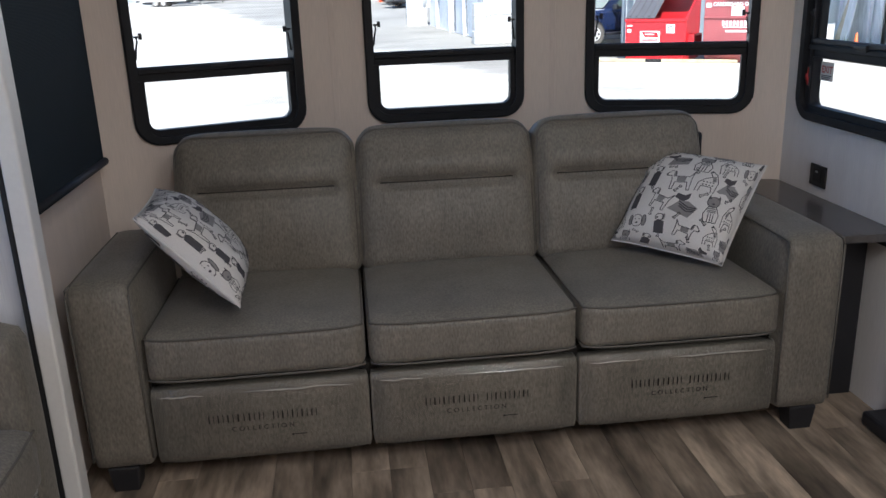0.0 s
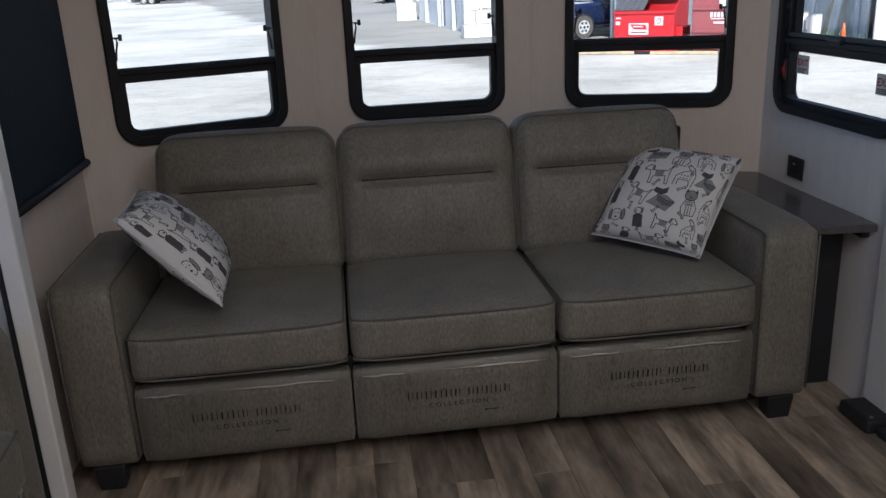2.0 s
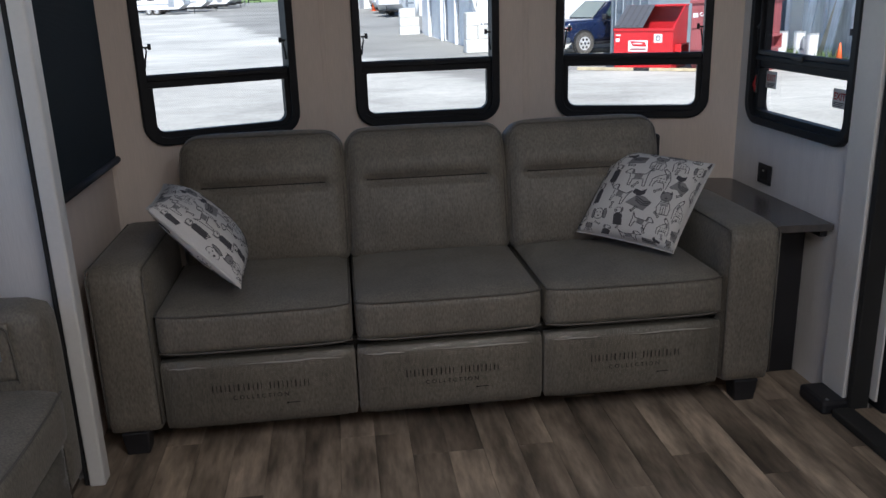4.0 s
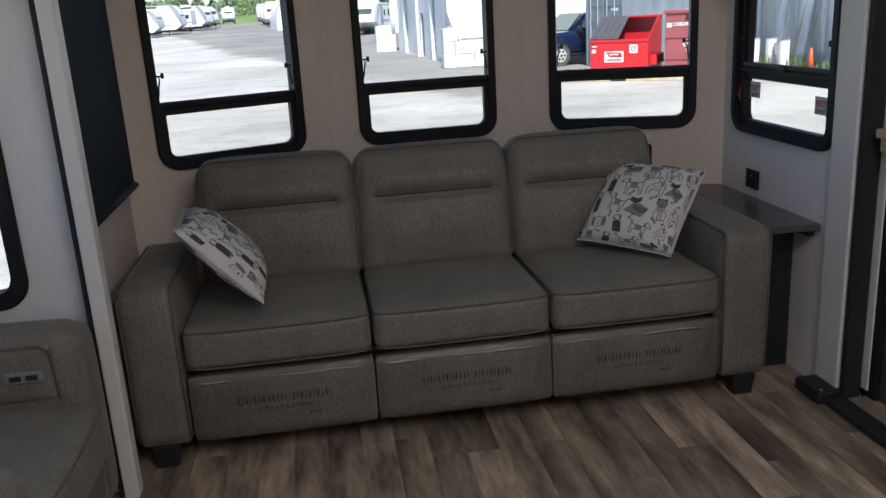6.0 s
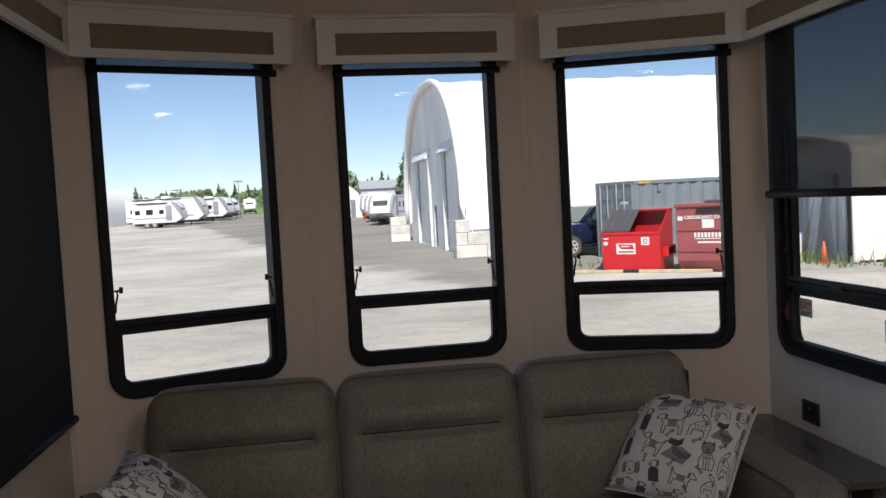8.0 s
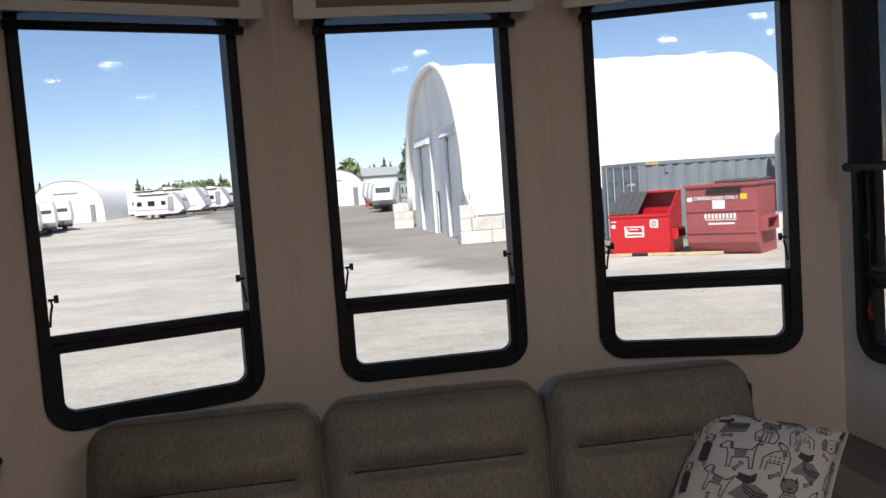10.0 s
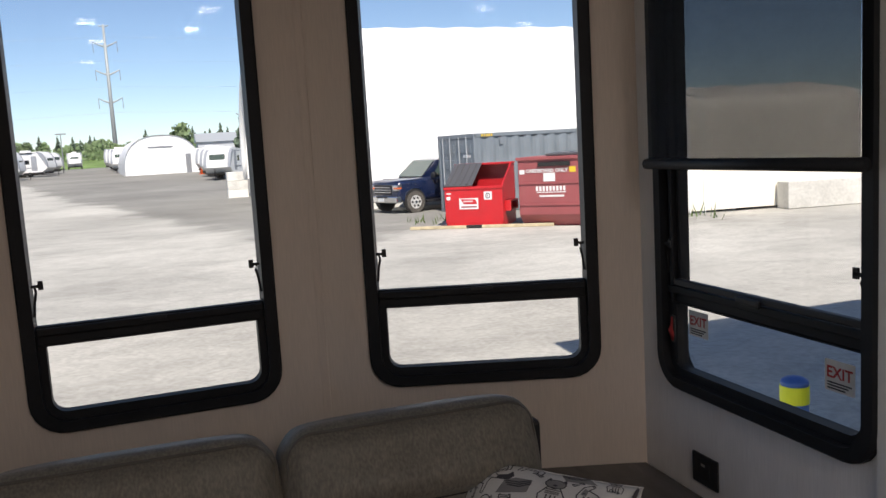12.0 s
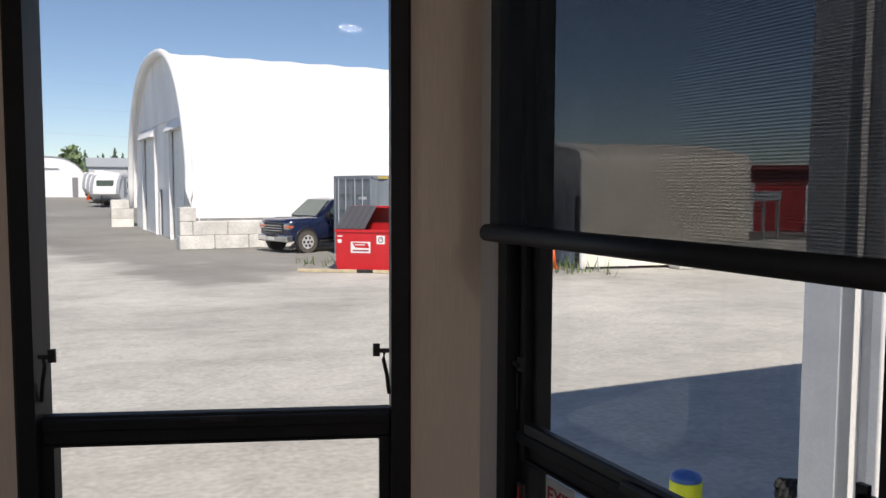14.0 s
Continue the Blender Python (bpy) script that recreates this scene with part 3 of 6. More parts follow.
def make_pillow(m, size, label, seed, thick):
    p = thing("throw_pillow", m, label, "pillow", "printed pillows on the sofa")
    s2 = size / 2

    def at(u, v, side, lift=0.0):
        pinch = 1 - 0.035 * (1 - abs(u) ** 3) * abs(v) ** 3
        pinch2 = 1 - 0.035 * (1 - abs(v) ** 3) * abs(u) ** 3
        wr = 0.0022 * math.sin(9 * u + 5 * v + seed) * (1 - u * u) * (1 - v * v)
        return Vector((u * s2 * pinch2, side * (pillow_y(u, v, thick) * (1.0 if side < 0 else 0.5) + lift) + wr, v * s2 * pinch))
    bm = bmesh.new()
    n = 26
    grids = []
    for side in (-1, 1):
        g = [[bm.verts.new(at(-1 + 2 * i / n, -1 + 2 * j / n, side)) for i in range(n + 1)] for j in range(n + 1)]
        for j in range(n):
            for i in range(n):
                bm.faces.new((g[j][i], g[j][i + 1], g[j + 1][i + 1], g[j + 1][i]))
        grids.append(g)
    bmesh.ops.remove_doubles(bm, verts=bm.verts, dist=0.0045)
    part("cover", bm, M["pillow"], p, smooth=True)
    rnd = random.Random(seed)
    dark, grey = bmesh.new(), bmesh.new()

    def inside(q):
        return tuple(max(-0.985, min(0.985, math.sin(1.45 * max(-1.0, min(1.0, v))) / 0.9927)) for v in q)

    def fill(bm2, pts, lift=0.0012):
        cu, cv = sum(q[0] for q in pts) / len(pts), sum(q[1] for q in pts) / len(pts)
        for side in (-1, 1):
            rim = [bm2.verts.new(at(*inside(q), side, lift)) for q in pts]
            mid = [bm2.verts.new(at(*inside(((q[0] + cu) / 2, (q[1] + cv) / 2)), side, lift)) for q in pts]
            c = bm2.verts.new(at(*inside((cu, cv)), side, lift))
            for k in range(len(pts)):
                j = (k + 1) % len(pts)
                bm2.faces.new((rim[k], rim[j], mid[j], mid[k]))
                bm2.faces.new((mid[k], mid[j], c))

    def stroke(bm2, pts, w, closed=False, lift=0.0018):
        ends = list(zip(pts, pts[1:] + pts[:1] if closed else pts[1:]))
        for (ax, ay), (bx, by) in ends:
            d = math.hypot(bx - ax, by - ay) or 1.0
            nx, ny = -(by - ay) / d * w / 2, (bx - ax) / d * w / 2
            ex, ey = (bx - ax) / d * w * 0.3, (by - ay) / d * w * 0.3
            for side in (-1, 1):
                q = [(ax - ex + nx, ay - ey + ny), (bx + ex + nx, by + ey + ny), (bx + ex - nx, by + ey - ny), (ax - ex - nx, ay - ey - ny)]
                bm2.faces.new([bm2.verts.new(at(*inside(v), side, lift)) for v in q])

    def oval(x, z, a, b, n=10):
        return [(x + a * math.cos(6.2832 * k / n), z + b * math.sin(6.2832 * k / n)) for k in range(n)]
    LINE = 0.011

    def motif(kind, cu, cv, sc, ang):
        ca, sa, flip = math.cos(ang), math.sin(ang), rnd.choice((-1, 1))

        def on(pts):
            return [(cu + sc * (ca * x * flip - sa * z), cv + sc * (sa * x * flip + ca * z)) for x, z in pts]
        if kind == 0:      # standing hound in outline with a blanket
            body = [(-0.9, -0.9), (-0.72, -0.9), (-0.62, -0.25), (0.25, -0.3), (0.3, -0.9), (0.48, -0.9), (0.5, -0.1), (0.62, 0.25), (0.98, 0.25), (1.02, 0.42), (0.7, 0.72), (0.42, 0.7), (0.3, 0.25), (-0.72, 0.22), (-1.02, 0.7), (-0.9, 0.1)]
            stroke(dark, on(body), LINE, True)
            fill(grey, on([(-0.45, -0.2), (0.15, -0.22), (0.2, 0.22), (-0.5, 0.2)]))
            fill(grey, on(oval(0.40, 0.45, 0.12, 0.28)))
            fill(dark, on(oval(1.0, 0.36, 0.09, 0.08, 7)))
        elif kind == 1:    # sitting dog with a shaded head
            stroke(dark, on([(-0.5, -1), (-0.62, -0.4), (-0.3, 0.2), (0.3, 0.2), (0.6, -0.4), (0.5, -1)]), LINE, True)
            fill(grey, on(oval(0, 0.55, 0.48, 0.40)))
            stroke(dark, on(oval(0, 0.55, 0.48, 0.40, 12)), LINE, True)
            for x in (-0.36, 0.36):
                fill(dark, on([(x - 0.13, 0.78), (x + 0.13, 0.78), (x, 1.12)]))
            fill(dark, on(oval(0, 0.42, 0.11, 0.08, 7)))
            for x in (-0.2, 0.0, 0.2):
                stroke(dark, on([(x, -0.95), (x, -0.35)]), LINE)
            for z in (0.05, -0.1, -0.22):
                stroke(grey, on([(-0.3, z), (0.3, z)]), LINE * 1.5)
        elif kind == 2:    # terrier in a poncho
            fill(grey, on([(-0.9, -0.8), (0.7, -0.8), (0.95, 0.1), (0.1, 0.3), (-0.5, 0.1)]))
            fill(dark, on([(-0.95, 0.2), (-0.3, 0.1), (0.0, 0.45), (-0.1, 0.9), (-0.4, 0.6), (-0.95, 0.55)]))
            for k in range(3):
                stroke(dark, on([(-0.5 + 0.1 * k, 0.05 - 0.16 * k), (0.3, -0.1 - 0.16 * k), (0.85, 0.05 - 0.14 * k)]), LINE * 1.4)
        elif kind == 3:    # floppy-eared face
            stroke(dark, on(oval(0, 0, 0.55, 0.62, 12)), LINE, True)
            for x in (-0.66, 0.66):
                fill(grey, on(oval(x, 0.05, 0.20, 0.55)))
                stroke(dark, on(oval(x, 0.05, 0.20, 0.55)), LINE, True)
            fill(dark, on(oval(0, -0.2, 0.14, 0.10, 7)))
            for x in (-0.2, 0.2):
                fill(dark, on(oval(x, 0.18, 0.07, 0.08, 6)))
        elif kind == 4:    # long spotted dog looking up
            stroke(dark, on([(-0.7, -0.9), (-0.8, 0.0), (-0.5, 0.7), (-0.1, 1.0), (0.05, 0.85), (-0.25, 0.45), (0.2, 0.2), (0.6, -0.2), (0.65, -0.9)]), LINE)
            stroke(dark, on([(0.4, -0.9), (0.35, -0.45), (-0.4, -0.45), (-0.5, -0.9)]), LINE)
            fill(dark, on(oval(-0.06, 0.95, 0.10, 0.10, 7)))
            for k in range(9):
                fill(dark, on(oval(-0.45 + 0.23 * (k % 4), -0.3 + 0.24 * (k // 4), 0.07, 0.06, 6)))
            fill(grey, on([(-0.62, 0.1), (-0.35, 0.0), (-0.25, 0.45), (-0.45, 0.6)]))
        elif kind == 5:    # dark seated dog with a pale star
            fill(dark, on([(-0.38, -0.95), (0.42, -0.95), (0.46, 0.2), (0.15, 0.45), (-0.32, 0.3)]))
            stroke(dark, on(oval(0.1, 0.65, 0.34, 0.30)), LINE, True)
            fill(grey, on(oval(-0.22, 0.7, 0.12, 0.3)))
            fill(dark, on(oval(0.28, 0.62, 0.10, 0.09, 7)))
        else:              # bone
            stroke(dark, on([(-0.6, 0.18), (-0.85, 0.4), (-1.05, 0.15), (-0.9, 0.0), (-1.05, -0.2), (-0.85, -0.4), (-0.6, -0.18), (0.6, -0.18), (0.85, -0.4), (1.05, -0.2), (0.9, 0.0), (1.05, 0.15), (0.85, 0.4), (0.6, 0.18)]), LINE * 0.9, True)
    k = seed
    for j in range(6):
        for i in range(6):
            cu = -0.83 + 0.332 * i + 0.14 * (j % 2) - 0.07 + rnd.uniform(-0.02, 0.02)
            cv = -0.83 + 0.332 * j + rnd.uniform(-0.02, 0.02)
            motif((0, 2, 1, 4, 3, 5, 0, 4, 2, 1, 5)[k % 11], cu, cv, rnd.uniform(0.150, 0.175), rnd.uniform(-0.25, 0.25))
            motif(6, cu + 0.166, cv + 0.166, 0.050, rnd.uniform(0, 3))
            k += 1
    part("dark_print", dark, M["ink"], p, "charcoal dog and bone print", kind="stuff")
    part("grey_print", grey, M["ink_grey"], p, "grey dog print", kind="stuff")
    part("seam_welt", tube([at(u, v, 0) for u, v in [(-1 + 0.1 * q, -1) for q in range(20)] + [(1, -1 + 0.1 * q) for q in range(20)] + [(1 - 0.1 * q, 1) for q in range(20)] + [(-1, 1 - 0.1 * q) for q in range(20)]], 0.003, 5, closed=True), M["pillow"], p)
    return p


make_pillow(PILLOW_L, 0.38, "white cotton throw pillow with dog print, leaning on the sofa arm", 3, 0.094)
make_pillow(PILLOW_R, 0.40, "white cotton throw pillow with dog print, propped in the sofa corner", 8, 0.078)


def make_side_table():
    t = thing("side_table", pose(0, 0, 0), "dark grey laminate shelf table fixed between sofa arm and wall", "table")
    bm = bmesh.new()
    loop = [(1.30, 2.975), (1.488, 2.90), (1.488, 2.315), (1.694, 2.300), (1.694, 3.085), (1.655, 3.098), (1.36, 3.195)]
    top = [bm.verts.new((x, y, 0.632)) for x, y in loop]
    low = [bm.verts.new((x, y, 0.606)) for x, y in loop]
    bm.faces.new(top), bm.faces.new(low)
    for k in range(len(loop)):
        bm.faces.new((top[k], top[(k + 1) % len(loop)], low[(k + 1) % len(loop)], low[k]))
    bmesh.ops.bevel(bm, geom=bm.edges[:], offset=0.003, segments=1, affect='EDGES')
    part("tabletop", bm, M["table"], t)
    part("support_panel", box(1.492, 1.690, 2.466, 2.486, 0.0, 0.605, 0.003), M["plastic"], t, "black support panel")
    part("cleat", box(1.668, 1.696, 2.34, 2.98, 0.575, 0.604, 0.003), M["plastic"], t)
    return t


make_side_table()


def make_outlet(m):
    o = thing("wall_outlet", m, "square black wall outlet above the side table", "outlet")
    part("cover_plate", box(-0.052, 0.052, -0.007, 0, -0.040, 0.040, 0.003), M["plastic"], o)
    part("socket", box(-0.026, 0.026, -0.010, -0.007, -0.022, 0.026, 0.002), M["rubber"], o)
    part("usb_port", box(-0.008, 0.008, -0.0115, -0.0102, 0.012, 0.019, 0.001), M["metal"], o, "small metal socket")
    return o


make_outlet(mR @ pose(3.09 - 2.81, -0.001, 0.705))


# ---- valances and roller shades ----
def make_valance(m, x0, x1, z0=2.060, depth=0.115):
    v = thing("window_valance", m, "white boxed window valance with tan insert panel", "valance", "valances over the windows")
    h = 0.165
    part("face_frame", ring([(x0, z0), (x1, z0), (x1, z0 + h), (x0, z0 + h)], [(x0 + 0.068, z0 + 0.030), (x1 - 0.068, z0 + 0.030), (x1 - 0.068, z0 + 0.112), (x0 + 0.068, z0 + 0.112)], -depth, -depth + 0.018), M["trim"], v)
    part("insert_panel", box(x0 + 0.067, x1 - 0.067, -depth + 0.009, -depth + 0.017, z0 + 0.029, z0 + 0.113), M["tan"], v, "tan woven insert panel")
    for a, b in ((x0, x0 + 0.014), (x1 - 0.014, x1)):
        part("side_panel", box(a, b, -depth + 0.018, -0.001, z0, z0 + h, 0.001), M["trim"], v)
    part("top_lip", box(x0 - 0.012, x1 + 0.012, -depth - 0.010, -0.001, z0 + h, z0 + h + 0.014, 0.003), M["trim"], v)
    return v


def make_shade(m, x0, x1, z_low, mat, label, off=0.045, z_top=2.13):
    s = thing("roller_shade", m, label, "shade", "roller shades")
    part("roller", tube([(x0, -off, z_top), (x1, -off, z_top)], 0.020, 14), mat, s, smooth=True)
    part("cloth", box(x0 + 0.006, x1 - 0.006, -off - 0.0205, -off - 0.0195, z_low, z_top), mat, s, "woven dark screen cloth")
    part("hem_bar", tube([(x0 - 0.004, -off - 0.02, z_low), (x1 + 0.004, -off - 0.02, z_low)], 0.0135, 12), M["black"], s, "black round hem bar", smooth=True)
    for x in (x0 - 0.012, x1 + 0.004):
        part("bracket", box(x, x + 0.008, -off - 0.022, -0.002, z_top - 0.025, z_top + 0.025, 0.002), M["plastic"], s)
    return s


for k in range(3):
    m, x0, x1 = WINDOWS[k]
    make_valance(m, (x0 + x1) / 2 - 0.378, (x0 + x1) / 2 + 0.378)
    make_shade(m, x0 - 0.004, x1 + 0.004, 2.032, M["shade"], "dark screen roller shade rolled up to the valance")
make_valance(mR, 0.035, 0.90)
make_shade(mR, 0.147, 0.845, 1.489, M["shade"], "dark screen roller shade pulled half down")
make_valance(mL, 0.04, 0.825)
make_shade(mL, 0.055, 0.74, 0.885, M["blackout"], "dark blue-grey roller shade pulled fully down", off=0.035)


# ---- stickers on the side window ----
def make_exit_sign(m):
    s = thing("exit_sticker", m, "small pale sticker reading EXIT in red", "sticker", "emergency exit stickers")
    part("backing", box(-0.040, 0.040, -0.001, 0.0, -0.033, 0.033), M["sign_paper"], s)
    part("lettering", text_mesh("EXIT", 0.034, 0.0008), M["sign_red"], s, "red letters", m=pose(0, -0.0015, 0.006))
    for k in range(3):
        part("small_print", box(-0.032, 0.032 - 0.008 * k, -0.0022, -0.0014, -0.016 - 0.006 * k, -0.013 - 0.006 * k), M["ink"], s)
    return s


make_exit_sign(mR @ pose(0.235, 0.016, 1.075))
make_exit_sign(mR @ pose(0.706, 0.016, 1.054))
h = thing("emergency_handle", mR @ pose(0.165, -0.012, 1.055), "small red emergency window handle", "handle")
part("lever", tube([(0, 0, -0.03), (0.004, -0.012, 0), (0, 0, 0.03)], 0.006, 8), M["sign_red"], h, smooth=True)
part("lever_mount", box(-0.008, 0.008, -0.004, 0.003, -0.036, 0.036, 0.002), M["plastic"], h)


# ---- slide-out things ----
def make_recliner():
    """Theatre seat along the slide-out wall, facing the room."""
    r = thing("theater_seat", pose(0, 0, 0), "grey-brown upholstered theatre recliner with a switch panel in its arm", "recliner")
    arm = part("far_arm", cushion(0.84, 0.155, 0.60, 0.045, (0.008, 0.006, 0.010), 12), M["sofa"], r, smooth=True, m=pose(-1.257, 1.998, 0.05 + 0.30))
    part("arm_panel", cushion(0.66, 0.020, 0.17, 0.008, (0, 0.006, 0), 10), M["sofa"], r, smooth=True, m=pose(-1.245, 1.918, 0.540))
    part("arm_seam", tube([(-1.53, 1.906, 0.622), (-0.945, 1.906, 0.622), (-0.917, 1.906, 0.605), (-0.907, 1.906, 0.45)], 0.0035, 6), M["piping"], r)
    plate = part("switch_plate", cushion(0.105, 0.012, 0.036, 0.006, n=6), M["switch"], r, "oval grey switch plate", m=pose(-0.995, 1.902, 0.535))
    for x in (-0.022, 0.022):
        part("switch_button", box(x - 0.016, x + 0.016, -0.0095, -0.0062, -0.008, 0.008, 0.002), M["rubber"], plate)
    part("seat_cushion", cushion(0.76, 0.565, 0.17, 0.040, (0.010, 0.0, 0.016), 14), M["sofa"], r, smooth=True, m=pose(-1.178, 1.625, 0.362, 0, 1.5))
    part("seat_welt", tube([(-0.803, 1.36, 0.420), (-0.790, 1.5, 0.424), (-0.788, 1.63, 0.424), (-0.790, 1.76, 0.424), (-0.803, 1.895, 0.420)], 0.0035, 6), M["piping"], r)
    part("footrest", cushion(0.06, 0.565, 0.22, 0.02, (0.01, 0, 0), 8), M["sofa"], r, smooth=True, m=pose(-0.850, 1.625, 0.165))
    part("plastic_film", cushion(0.066, 0.56, 0.23, 0.022, (0.01, 0, 0), 8), M["film"], r, "clear plastic film", smooth=True, m=pose(-0.848, 1.625, 0.165)).visible_shadow = False
    part("center_console", cushion(0.82, 0.22, 0.53, 0.05, (0.01, 0.006, 0.012), 10), M["sofa"], r, smooth=True, m=pose(-1.225, 1.225, 0.05 + 0.265))
    part("backrest", cushion(0.20, 0.78, 0.62, 0.06, (0.02, 0.01, 0.01), 12), M["sofa"], r, smooth=True, m=pose(-1.62, 1.63, 0.70))
    part("base", box(-1.62, -0.88, 1.13, 2.05, 0.004, 0.10, 0.01), M["plastic"], r)
    return r


make_recliner()


def make_entertainment_unit():
    e = thing("media_cabinet", pose(0, 0, 0), "dark grey built-in media cabinet with a pale oak shelf", "cabinet")
    part("body", box(1.79, 2.43, 0.2, 2.055, 0.03, 2.3, 0.004), M["cabinet"], e)
    part("dark_panel", box(1.778, 1.789, 0.5, 2.05, 1.06, 2.28, 0.003), M["black"], e, "dark glossy panel")
    part("edge_strip", box(1.772, 1.79, 2.03, 2.116, 0.03, 2.3, 0.003), M["black"], e)
    part("mantel_shelf", boxes((1.70, 1.80, 0.3, 2.05, 0.985, 1.015), (1.712, 1.80, 0.32, 2.04, 0.940, 0.984), bevel=0.003), M["oak"], e, "pale oak shelf edge")
    part("shelf_pin", disc_y(0.006, 1.786, 2.024, 2.03, 1.36, 8), M["metal"], e)
    return e


make_entertainment_unit()
part("slide_floor", box(1.705, 2.44, -2.18, 2.085, 0.0, 0.028, 0.002), M["plank"], label="wood-look floor of the slide-out", kind="structure")
part("slide_floor", box(-1.77, -0.885, -2.18, 2.145, -0.02, 0.004), M["plank"], label="wood-look floor of the slide-out", kind="structure")
part("trim", box(1.628, 1.704, -2.1, 2.10, 0.0, 0.030, 0.008), M["rubber"], label="black rubber slide-out sill seal", kind="structure")
fv = thing("floor_register", pose(0.66, 1.545, 0), "black metal floor heating register", "vent")
part("frame", ring([(-0.14, -0.065), (0.14, -0.065), (0.14, 0.065), (-0.14, 0.065)], [(-0.12, -0.045), (0.12, -0.045), (0.12, 0.045), (-0.12, 0.045)], -0.006, 0.0), M["plastic"], fv, m=pose(0, 0, 0.0005, -90))
for k in range(11):
    part("slat", box(-0.118 + 0.022 * k, -0.108 + 0.022 * k, -0.045, 0.045, 0.0005, 0.004), M["plastic"], fv)
b = thing("slide_bracket", pose(0, 0, 0), "black plastic slide-out corner guard on the floor", "bracket")
part("cap", box(1.600, 1.712, 2.105, 2.262, 0.0, 0.050, 0.012), M["plastic"], b)
part("screw", cylinder(0.006, 1.625, 2.125, 0.050, 0.053, 8), M["metal"], b)


def make_ceiling_light(x, y, angle=0):
    c = thing("ceiling_light", pose(x, y, CEIL, 0, 0, angle), "twin-strip white ceiling light", "ceiling light", "ceiling strip lights")
    part("housing", box(-0.08, 0.08, -0.075, 0.075, -0.018, -0.001, 0.004), M["trim"], c)
    for s in (-0.052, 0.052):
        part("diffuser", box(-0.055, 0.055, s - 0.007, s + 0.007, -0.026, -0.018, 0.003), M["lamp"], c, "glowing white diffuser")
        l = new("strip_lamp", bpy.data.lights.new("strip_lamp", 'AREA'))
        l.data.shape, l.data.size, l.data.size_y, l.data.energy, l.data.color = 'RECTANGLE', 0.105, 0.012, STRIP_POWER, (1.0, 0.965, 0.93)
        l.parent = c
        l.matrix_basis = pose(0, s, -0.030)


for x, y in ((1.08, 0.30), (1.06, -0.50), (0.38, -0.15), (0.45, -1.10), (2.15, -1.1), (0.4, -2.4)):
    make_ceiling_light(x, y)


# ---- outdoors: materials ----
GROUND = -0.85


def gravel_ground():
    """Pale dust over grey gravel: drifts, wheel-worn streaks along x, and grit."""
    m = material("dusty_gravel_yard", (0.40, 0.388, 0.352), rough=0.95, var=0.16, scale=0.14, fine=14, fine_var=0.14, bump=0.3)
    nt = m.node_tree
    n, l = nt.nodes, nt.links
    b = n["Principled BSDF"]
    old = b.inputs["Base Color"].links[0].from_socket
    co = n.new("ShaderNodeTexCoord")
    tone = None
    for stretch, sc, lo, hi, dark in (((0.12, 0.20, 1), 1.0, 0.46, 0.64, 0.20), ((0.7, 1.0, 1), 1.0, 0.46, 0.66, 0.16), ((0.8, 1.0, 1), 4.0, 0.40, 0.72, 0.18)):
        mp = n.new("ShaderNodeMapping")
        mp.inputs["Scale"].default_value = stretch
        mp.inputs["Rotation"].default_value = (0, 0, 0.16 * sc)
        l.new(co.outputs["Object"], mp.inputs[0])
        t = n.new("ShaderNodeTexNoise")
        t.inputs["Scale"].default_value, t.inputs["Detail"].default_value, t.inputs["Roughness"].default_value = sc, 7, 0.62
        l.new(mp.outputs[0], t.inputs["Vector"])
        r = n.new("ShaderNodeMapRange")
        r.inputs["From Min"].default_value, r.inputs["From Max"].default_value = lo, hi
        r.inputs["To Min"].default_value, r.inputs["To Max"].default_value = 1.10, 1.10 - dark
        l.new(t.outputs["Fac"], r.inputs["Value"])
        tone = r.outputs[0] if tone is None else mul(nt, tone, r.outputs[0])
    # loose grey gravel beyond a ragged edge that bends back towards -x
    sep = n.new("ShaderNodeSeparateXYZ")
    l.new(co.outputs["Object"], sep.inputs[0])

    def calc(op, a, b):
        q = n.new("ShaderNodeMath")
        q.operation = op
        for k, v in enumerate((a, b)):
            if isinstance(v, (int, float)):
                q.inputs[k].default_value = v
            else:
                l.new(v, q.inputs[k])
        return q.outputs[0]
    edge = calc('ADD', calc('MULTIPLY', calc('MAXIMUM', calc('SUBTRACT', 4.0, sep.outputs[0]), 0.0), 4.0), 22.5)
    ragged = n.new("ShaderNodeTexNoise")
    ragged.inputs["Scale"].default_value, ragged.inputs["Detail"].default_value, ragged.inputs["Roughness"].default_value = 0.22, 8, 0.68
    l.new(co.outputs["Object"], ragged.inputs["Vector"])
    far = calc('ADD', calc('SUBTRACT', sep.outputs[1], edge), calc('MULTIPLY', calc('SUBTRACT', ragged.outputs["Fac"], 0.5), 26.0))
    r = n.new("ShaderNodeMapRange")
    r.interpolation_type = 'SMOOTHSTEP'
    r.inputs["From Min"].default_value, r.inputs["From Max"].default_value = -2.5, 4.5
    r.inputs["To Min"].default_value, r.inputs["To Max"].default_value = 1.0, 0.54
    l.new(far, r.inputs["Value"])
    tone = mul(nt, tone, r.outputs[0])
    mix = n.new("ShaderNodeVectorMath")
    mix.operation = 'SCALE'
    l.new(old, mix.inputs[0])
    l.new(tone, mix.inputs["Scale"])
    l.new(mix.outputs[0], b.inputs["Base Color"])
    return m


